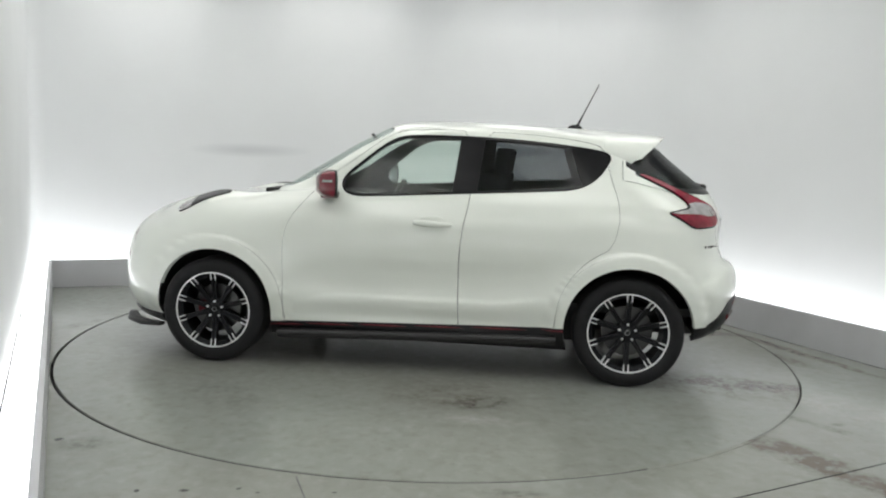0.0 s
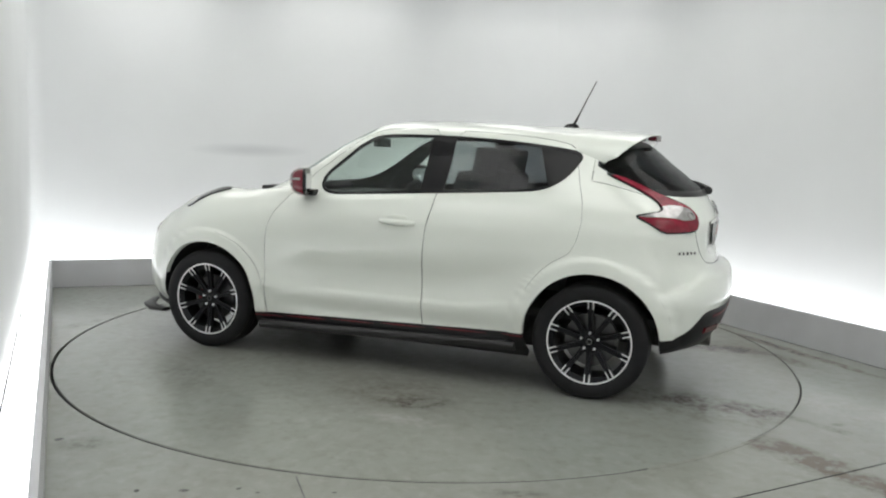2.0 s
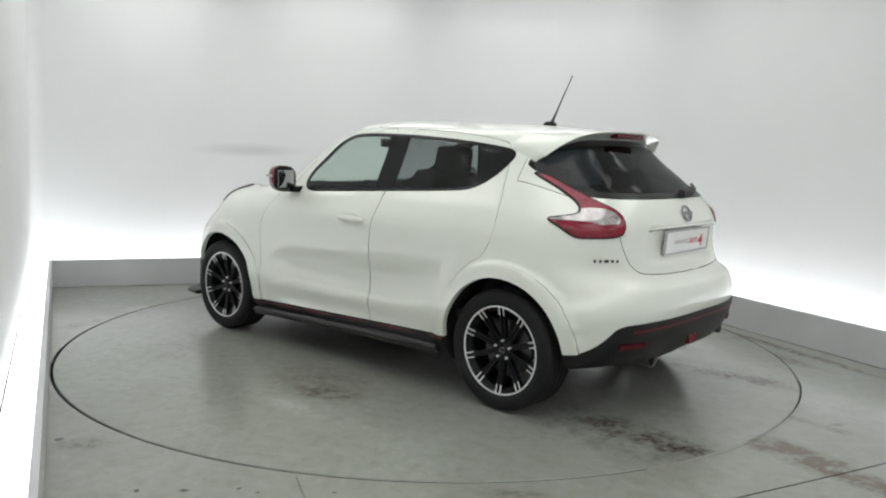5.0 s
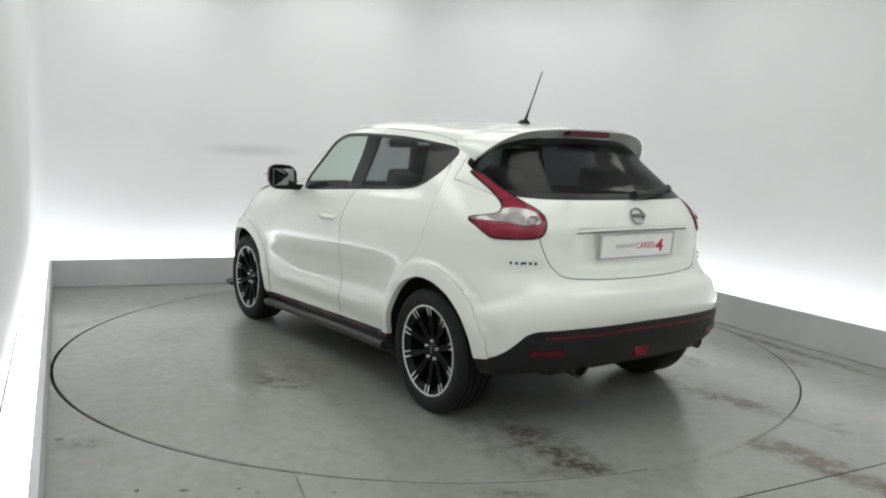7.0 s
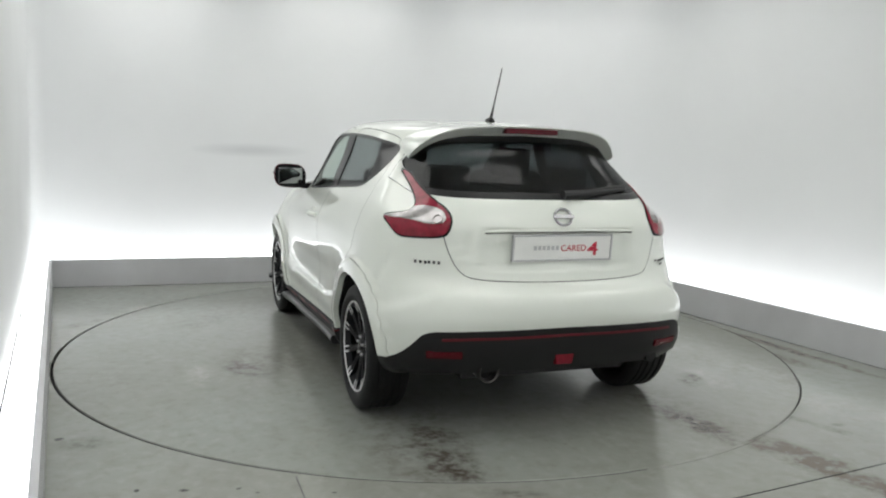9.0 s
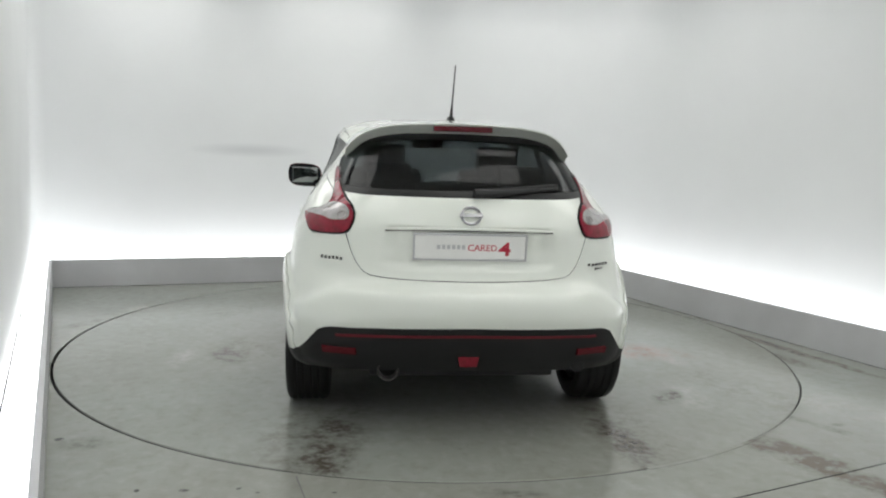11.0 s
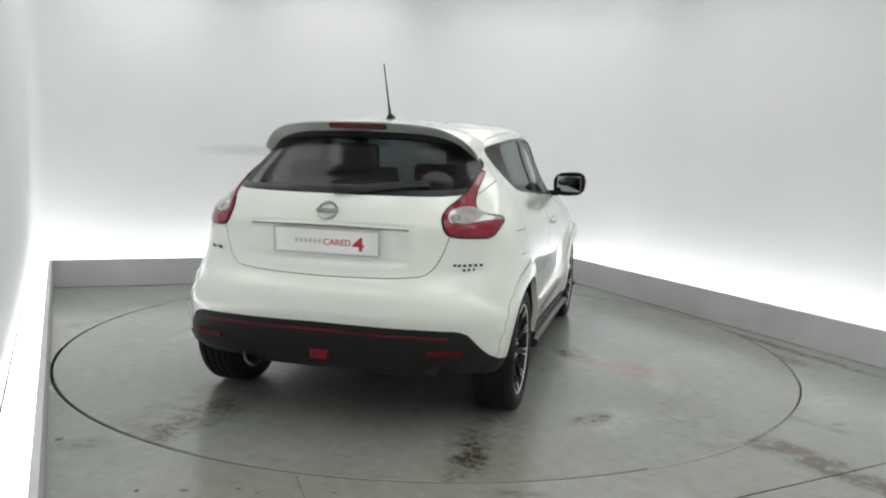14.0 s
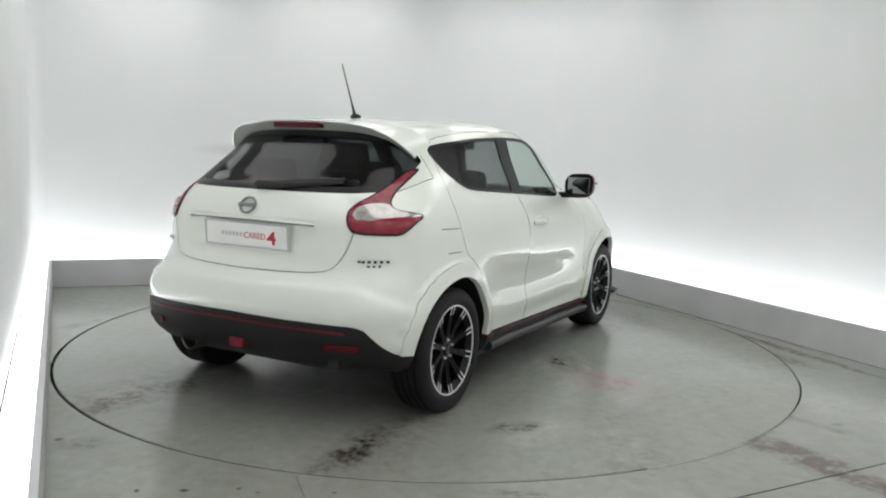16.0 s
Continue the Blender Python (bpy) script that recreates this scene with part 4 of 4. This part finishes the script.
def build_skirts(car):
    """A ledge along each sill, thicker before the rear wheel."""
    sills = [o for o in car.children if o.name.startswith("sill")]
    for s, sill in zip((1, -1), sills):
        bm = bmesh.new()
        rows = []
        n = 40
        for k in range(n + 1):
            x = .845 - 1.69 * k / n
            t = k / n
            grow = .010 * max(0, (t - .75) / .25) ** 2 + .012 * math.exp(-((t - .02) / .05) ** 2)
            base, lift = .856, -.030 * x
            rows.append([bm.verts.new((x, s * (base + o + (grow if o > .01 else 0)), z + lift)) for o, z in
                         ((-.05, .262), (.010, .262), (.026, .256), (.033, .247), (.034, .236), (.030, .222), (.016, .208), (-.05, .203))])
        for a, b in zip(rows, rows[1:]):
            for i in range(8):
                bm.faces.new((a[i], a[(i + 1) % 8], b[(i + 1) % 8], b[i]))
        bm.faces.new(rows[0])
        bm.faces.new(rows[-1])
        part("skirt_blade", bm, M_SKIRT, sill, "dark grey skirt ledge")


def build_mirrors(car):
    for s in (1, -1):
        def shell_half(x0, x1, grow):
            bm = bmesh.new()
            rows = []
            for t, sc in ((0, .55), (.25, .82), (.6, .97), (1, 1.0)):
                x = x0 + (x1 - x0) * t
                ring = []
                for k in range(20):
                    a = 2 * math.pi * k / 20
                    c, d = math.cos(a), math.sin(a)
                    yy = .905 + .118 * sc * math.copysign(abs(c) ** .6, c) * grow
                    zz = 1.135 + .083 * sc * math.copysign(abs(d) ** .65, d) * grow + .012 * c
                    ring.append(bm.verts.new((x - .38 * (yy - .905), s * yy, zz)))
                rows.append(ring)
            for p, q in zip(rows, rows[1:]):
                for k in range(20):
                    bm.faces.new((p[k], p[(k + 1) % 20], q[(k + 1) % 20], q[k]))
            bm.faces.new(rows[0])
            bm.faces.new(rows[-1])
            return bm
        mir = part("door_mirror", shell_half(.585, .49, 1.0), M_GLOSS, car, "door mirror with a red cap")
        cap = shell_half(.60, .505, 1.03)
        part("mirror_cap", cap, M_CAP, mir, "dark red mirror cap")
        part("indicator", box_bm((.475, s * 1.018 - .012, 1.150), (.535, s * 1.018 + .012, 1.164), .003), M_LENS, mir, "clear indicator strip")
        glass = box_bm((.485, .815, 1.080), (.4915, .995, 1.192), .003, 1)
        for v in glass.verts:
            v.co = Vector((v.co.x - .38 * (v.co.y - .905), s * v.co.y, v.co.z))
        part("mirror_glass", glass, M_MIRROR, mir, "mirror glass")
        part("mirror_foot", box_bm((.50, min(s * .74, s * .83), 1.045), (.60, max(s * .74, s * .83), 1.085), .012), M_GLOSS, mir)


def build_handles(car):
    for s in (1, -1):
        pts = []
        for t in np.linspace(0, 1, 9):
            x = .02 - .225 * t
            pts.append((x, s * (flank(x, .925) + .004 + .020 * math.sin(math.pi * t)), .925 - .006 * t))
        bm = tube_bm(pts, [.012 + .008 * math.sin(math.pi * t) for t in np.linspace(0, 1, 9)], 12)
        part("door_handle", bm, M_PAINT, car, "white door handle")
        bm = bmesh.new()
        bmesh.ops.create_uvsphere(bm, u_segments=20, v_segments=10, radius=1,
                                  matrix=Matrix.Translation((-.09, s * (flank(-.09, .94) - .004), .942)) @ Matrix.Diagonal((.075, .007, .026, 1)))
        part("handle_cup", bm, M_PAINT, car)


def lettering(name, words, size, at, mat, parent, label, width, bold=.0006):
    """Raised letters in the built-in font, drawn out to a given width."""
    curve = bpy.data.curves.new(name, "FONT")
    curve.body, curve.size, curve.extrude, curve.offset, curve.resolution_u = words, size, .0008, bold, 4
    ob = new(name, curve)
    bpy.context.view_layer.update()
    me = bpy.data.meshes.new_from_object(ob.evaluated_get(bpy.context.evaluated_depsgraph_get()))
    bpy.data.objects.remove(ob)
    bpy.data.curves.remove(curve)
    xs = [v.co.x for v in me.vertices]
    me.transform(Matrix.Translation(at) @ Matrix.Diagonal((width / (max(xs) - min(xs)), 1, 1, 1)) @ Matrix.Translation((-min(xs), 0, 0)))
    me.materials.clear()
    me.materials.append(mat)
    done = new(name, me)
    done.parent = parent
    return tagged(done, label)


def build_tail_details(car, tail, bumper):
    # show plate and its frame, with print as plain shapes
    lean = 4.0
    base = Matrix.Translation((tail_x(0, .91) - .008, 0, .911)) @ Matrix(((0, 0, -1), (-1, 0, 0), (0, 1, 0))).to_4x4() @ Matrix.Rotation(radians(lean), 4, "X")
    plate = part("number_plate", box_bm((-.262, -.056, 0), (.262, .056, .010), .004), M_PLATE, tail, "white show plate with red and grey print", smooth=False, place=base)
    for lo, hi in (((-.268, .056, 0), (.268, .064, .014)), ((-.268, -.064, 0), (.268, -.056, .014)), ((-.270, -.064, 0), (-.262, .064, .014)), ((.262, -.064, 0), (.270, .064, .014))):
        part("plate_frame", box_bm(lo, hi, .002), M_TEXTGREY, plate, "grey plate frame", smooth=False)
    for k in range(6):
        x = -.158 + .0235 * k
        part("print_bar", box_bm((x, -.010, .010), (x + .016, .010, .0112)), M_TEXTGREY, plate, "pale grey print", smooth=False)
    lettering("printed_word", "CARED", .043, (-.012, -.0165, .0105), M_TEXTRED, plate, "red printed word", .138, .0002)
    lettering("printed_digit", "4", .088, (.134, -.036, .0105), M_TEXTRED, plate, "large bold red printed digit", .058, .0022)
    # garnish over the plate
    pts = [(tail_x(y, .988) - .012, y, .994 - .006 * (y / .40) ** 2) for y in np.linspace(-.40, .40, 17)]
    part("tailgate_garnish", tube_bm(pts, [.003] + [.007] * 15 + [.003], 10), M_PAINT, tail, "white tailgate garnish strip")
    # the garnish's shadow, put in as a thin grey bar below it
    part("garnish_shadow_bar", tube_bm([(x + .009, y, z - .008) for x, y, z in pts], .0036, 8), M_JOINT_SHADE, tail, "grey bar standing in for the shadow under the garnish")
    # badge: ring and bar, a plain shape
    at = on_tail(0, 1.055, .003)
    ring = bmesh.new()
    rings = []
    for k in range(36):
        a = 2 * math.pi * k / 36
        rings.append([ring.verts.new((r * math.cos(a) * 1.1, r * math.sin(a), h)) for r, h in ((.035, 0), (.036, .006), (.042, .008), (.046, .006), (.047, 0))])
    for k in range(36):
        p, q = rings[k], rings[(k + 1) % 36]
        for i in range(5):
            ring.faces.new((p[i], p[(i + 1) % 5], q[(i + 1) % 5], q[i]))
    badge = part("badge", ring, M_CHROME, tail, "round chrome badge", place=at)
    part("badge_bar", box_bm((-.055, -.009, .004), (.055, .009, .012), .002), M_CHROME, badge, smooth=False)
    # small lettering as plain bars
    for y0, z0, count, w, h in ((.690, .835, 6, .012, .014), (-.715, .820, 6, .016, .012), (-.685, .798, 3, .013, .011)):
        for k in range(count):
            y = y0 - math.copysign((w + .006) * k, y0)
            part("letter_bar", box_bm((-w / 2, -h / 2, 0), (w / 2, h / 2, .003), .001), M_SKIRT, car, "small dark grey letter bar", smooth=False, place=on_tail(y, z0, .005))
    # rear wiper on the glass
    pts = [(tail_x(y, z) - .024, y, z) for y, z in ((-.02, 1.158), (-.16, 1.164), (-.33, 1.178), (-.45, 1.186))]
    wip = part("rear_wiper", tube_bm(pts, [.024, .017, .013, .009], 10), M_TRIM, tail, "black rear wiper")
    part("wiper_blade", tube_bm([(x + .012, y, z + .014) for x, y, z in pts], .009, 8), M_TRIM, wip)
    # fog lamp, reflectors, exhaust
    fx = tail_x(0, .40) - .009
    fog = bmesh.new()
    ps = [(-.062, .045), (.062, .045), (.044, -.050), (-.044, -.050)]
    lo = [fog.verts.new((fx + .03, y, .40 + z)) for y, z in ps]
    hi = [fog.verts.new((fx, y * .93, .40 + z * .93)) for y, z in ps]
    fog.faces.new(hi), fog.faces.new(lo)
    for i in range(4):
        fog.faces.new((lo[i], lo[(i + 1) % 4], hi[(i + 1) % 4], hi[i]))
    part("fog_lamp", fog, M_FOG, bumper, "red rear fog lamp")
    for s in (1, -1):
        part("reflector", box_bm((-.085, -.017, -.004), (.085, .017, .008), .004), M_REFL, bumper, "dark red reflector", smooth=False, place=on_tail(s * .60, .425, .008))
    pipe = spin_bm([(.036, -.16), (.046, -.16), (.052, .0), (.049, .006), (.043, .0), (.036, -.10)], 32)
    part("exhaust_tip", pipe, M_PIPE, car, "round exhaust tip", place=pose(-1.885, .373, .322, 0, 0, 90))
    part("exhaust_bore", spin_bm([(.001, -.04), (.040, -.04), (.040, -.06), (.001, -.06)], 24), M_PIT, car, "dark exhaust bore", place=pose(-1.885, .373, .322, 0, 0, 90))
    part("silencer", merge_bm(tube_bm([(-1.76, .373, .325), (-1.5, .34, .33), (-1.3, .2, .30), (.2, .05, .25)], .032, 12), box_bm((-1.74, -.35, .30), (-1.52, .30, .38), .035)), M_TRIM, car, "sooty exhaust silencer")
    part("tow_hook_cover", tube_bm([(-1.72, -.54, .345), (-1.87, -.545, .34)], .032, 14), M_GREY, bumper, "dark round outlet")


def build_lamp_bulbs(car):
    v = SKIN.v[(SKIN.v[:, 0] < -1.4) & (SKIN.v[:, 1] > .4)]
    k = SKIN.n[(SKIN.v[:, 0] < -1.4) & (SKIN.v[:, 1] > .4)]
    i = int(np.argmin((quarter(v) - .465) ** 2 + (v[:, 2] - 1.032) ** 2))
    lamps = [o for o in car.children if o.name.startswith("tail_lamp")]
    for s, lamp in zip((1, -1), lamps):
        at, out = Vector((v[i, 0], s * v[i, 1], v[i, 2])), Vector((k[i, 0], s * k[i, 1], k[i, 2]))
        m = Matrix.Translation(at + out * .014) @ out.to_track_quat("Y", "Z").to_matrix().to_4x4()
        part("bulb_ring", spin_bm([(.017, -.004), (.018, .005), (.024, .005), (.026, -.004)], 28), M_LENS, lamp, "round clear bulb ring", place=m)


def build_antenna(car):
    a, b = Vector((-.945, 0, 1.535)), Vector((-1.080, 0, 1.822))
    bm = bmesh.new()
    bmesh.ops.create_uvsphere(bm, u_segments=20, v_segments=10, radius=1, matrix=Matrix.Translation((-.935, 0, roof_z(-.935, 0))) @ Matrix.Diagonal((.050, .024, .026, 1)))
    foot = part("roof_aerial", bm, M_GLOSS, car, "black whip aerial on the roof")
    part("aerial_rod", tube_bm([a, a.lerp(b, .12), a.lerp(b, .3), b], [.011, .008, .0045, .0032], 8), M_GREY, foot)


def build_wells_and_floor(car):
    for cx in (1.265, -1.265):
        for s in (1, -1):
            bm = bmesh.new()
            rows = []
            for y, r in ((.48, .001), (.48, .405), (.845, .405), (.862, .384)):
                ring = [(cx + r * math.cos(a), .335 + r * math.sin(a)) for a in (math.pi * (-.02 + 1.04 * k / 28) for k in range(29))]
                rows.append([bm.verts.new((x, s * min(y, flank(x, z) - .015), z)) for x, z in ring])
            for p, q in zip(rows, rows[1:]):
                for k in range(28):
                    bm.faces.new((p[k], p[k + 1], q[k + 1], q[k]))
            part("wheel_well", bm, M_PIT, car, "black wheel well lining")
    part("underbody", merge_bm(box_bm((-.82, -.78, .19), (.82, .78, .34), .03), box_bm((.82, -.46, .19), (1.85, .46, .36), .03), box_bm((-1.10, -.60, .20), (-.80, .60, .40), .03), box_bm((-1.74, -.46, .25), (-1.08, .46, .42), .03)), M_TRIM, car, "black underbody")
    part("rear_axle", tube_bm([(-1.265, -.68, .29), (-1.265, .68, .29)], .05, 12), M_PIPE, car)
    part("cabin_floor", box_bm((-1.75, -.76, .42), (1.0, .76, .47), .01), M_TRIM, car)
    part("bulkhead", box_bm((.86, -.70, .45), (.90, .70, 1.03), .01), M_TRIM, car)


def cushion(lo, hi, bevel):
    return box_bm(lo, hi, bevel, 4)


def build_cabin(car):
    for y in (.36, -.36):
        seat = part("front_seat", cushion((-.30, y - .25, .55), (.30, y + .25, .74), .06), M_SEAT, car, "dark fabric front seat")
        back = cushion((-.09, -.24, 0), (.09, .24, .60), .07)
        bmesh.ops.transform(back, matrix=pose(-.30, y, .64, 0, -14, 0), verts=back.verts)
        part("seat_back", back, M_SEAT, seat)
        hd = cushion((-.05, -.13, 0), (.05, .13, .19), .045)
        bmesh.ops.transform(hd, matrix=pose(-.46, y, 1.19, 0, -10, 0), verts=hd.verts)
        part("headrest", hd, M_SEAT, seat)
    bench = part("rear_bench", cushion((-1.05, -.62, .55), (-.62, .62, .74), .06), M_SEAT, car, "dark fabric rear bench")
    back = cushion((-.08, -.62, 0), (.08, .62, .52), .06)
    bmesh.ops.transform(back, matrix=pose(-1.06, 0, .66, 0, -16, 0), verts=back.verts)
    part("bench_back", back, M_SEAT, bench)
    for y in (.36, -.36):
        hd = cushion((-.045, -.12, 0), (.045, .12, .14), .04)
        bmesh.ops.transform(hd, matrix=pose(-1.20, y, 1.14, 0, -10, 0), verts=hd.verts)
        part("headrest", hd, M_SEAT, bench)
    part("dashboard", cushion((.46, -.70, .70), (.88, .70, 1.03), .08), M_TRIM, car, "black dashboard")
    ring = bmesh.new()
    prev, first = None, None
    for k in range(28):
        a = 2 * math.pi * k / 28
        cur = [ring.verts.new(((.0) + .015 * math.sin(b), (.18 + .015 * math.cos(b)) * math.cos(a), (.18 + .015 * math.cos(b)) * math.sin(a))) for b in (2 * math.pi * j / 8 for j in range(8))]
        if prev:
            for j in range(8):
                ring.faces.new((prev[j], prev[(j + 1) % 8], cur[(j + 1) % 8], cur[j]))
        first, prev = first or cur, cur
    for j in range(8):
        ring.faces.new((prev[j], prev[(j + 1) % 8], first[(j + 1) % 8], first[j]))
    sw = part("steering_wheel", ring, M_TRIM, car, "black steering wheel", place=pose(.36, -.36, .95, 0, -24, 0))
    part("wheel_hub", merge_bm(box_bm((-.02, -.06, -.05), (.03, .06, .05), .02), box_bm((-.008, -.17, -.015), (.008, .17, .015), .005)), M_TRIM, sw)
    part("rear_view_mirror", merge_bm(box_bm((.40, -.12, 1.36), (.425, .12, 1.42), .012), tube_bm([(.42, 0, 1.40), (.46, 0, 1.45)], .01, 8)), M_GLOSS, car, "black rear-view mirror")
    part("headlining", box_bm((-1.0, -.42, 1.475), (.0, .42, 1.485), .004), M_TEXTGREY, car, "pale grey headlining")


def build_front_details(car):
    for s in (1, -1):
        bm = bmesh.new()
        bmesh.ops.create_uvsphere(bm, u_segments=24, v_segments=12, radius=1, matrix=Matrix.Translation((1.925, s * .46, .68)) @ Matrix.Diagonal((.03, .10, .10, 1)))
        part("round_headlamp", bm, M_LENS, car, "round clear headlamp")
        # lip under the bumper corner
        pts = [(1.60, s * .86, .215), (1.72, s * .835, .212), (1.84, s * .745, .208), (1.95, s * .55, .205)]
        lip = tube_bm(pts, [.034, .046, .042, .026], 10)
        bmesh.ops.transform(lip, matrix=Matrix.Translation((0, 0, .130)) @ Matrix.Diagonal((1, 1, .42, 1)), verts=lip.verts)
        part("front_lip", lip, M_GREY, car, "dark grey front lip corner")
        part("cowl_wiper", tube_bm([(.955, s * .52, 1.078), (.93, s * .2, 1.090)], .008, 8), M_TRIM, car, "black windscreen wiper")
    part("cowl", box_bm((.93, -.60, 1.05), (1.02, .60, 1.083), .012), M_TRIM, car, "black windscreen cowl")
    # fuel flap outline on the right flank
    for x0, z0, x1, z1 in ((-1.20, .955, -1.36, .962), (-1.20, .835, -1.34, .84)):
        pts = [(x0 + (x1 - x0) * t, -flank(x0 + (x1 - x0) * t, z0 + (z1 - z0) * t) - .0005, z0 + (z1 - z0) * t) for t in np.linspace(0, 1, 6)]
        part("fuel_flap_seam", tube_bm(pts, .0022, 6), M_GREY, car, "thin dark seam of the fuel flap")


build_spoiler(car)
build_skirts(car)
build_mirrors(car)
build_handles(car)
build_tail_details(car, tailgate, rear_bumper)
build_lamp_bulbs(car)
build_antenna(car)
build_wells_and_floor(car)
build_cabin(car)
build_front_details(car)

# the dark joint at the foot of the close wall
a, b = Vector(WALL_IN[0]), Vector(WALL_IN[3])
d = (b - a).normalized()
q = [a + d * 1.1, a + d * 7.0]
w = -NL * 0.006
joint = link_mesh("wall_joint", prism_bm([tuple(q[0] + w), tuple(q[1] + w), tuple(q[1]), tuple(q[0])], KERB_H - .02, KERB_H - .012), M_PIT)
tagged(joint, "thin dark joint at the foot of the wall", "joint", kind="structure")


# ---------------------------------------------------------------- what moves
TURN = [(0, 172.72), (2, 159.04), (4, 145.18), (6, 131.19), (8, 117.11), (10, 103.00), (12, 88.90), (14, 74.87), (16, 60.95)]


def motions():
    rows_table, rows_car = [], []
    for t, a in TURN:
        rows_table.append((t, pose(0, 0, 0, 0, 0, a)))
        rows_car.append((t, pose(0, 0, 0, 0, 0, a) @ pose(-0.0137, 0.0185, 0)))
    walk(turntable, rows_table)
    walk(car, rows_car)


motions()
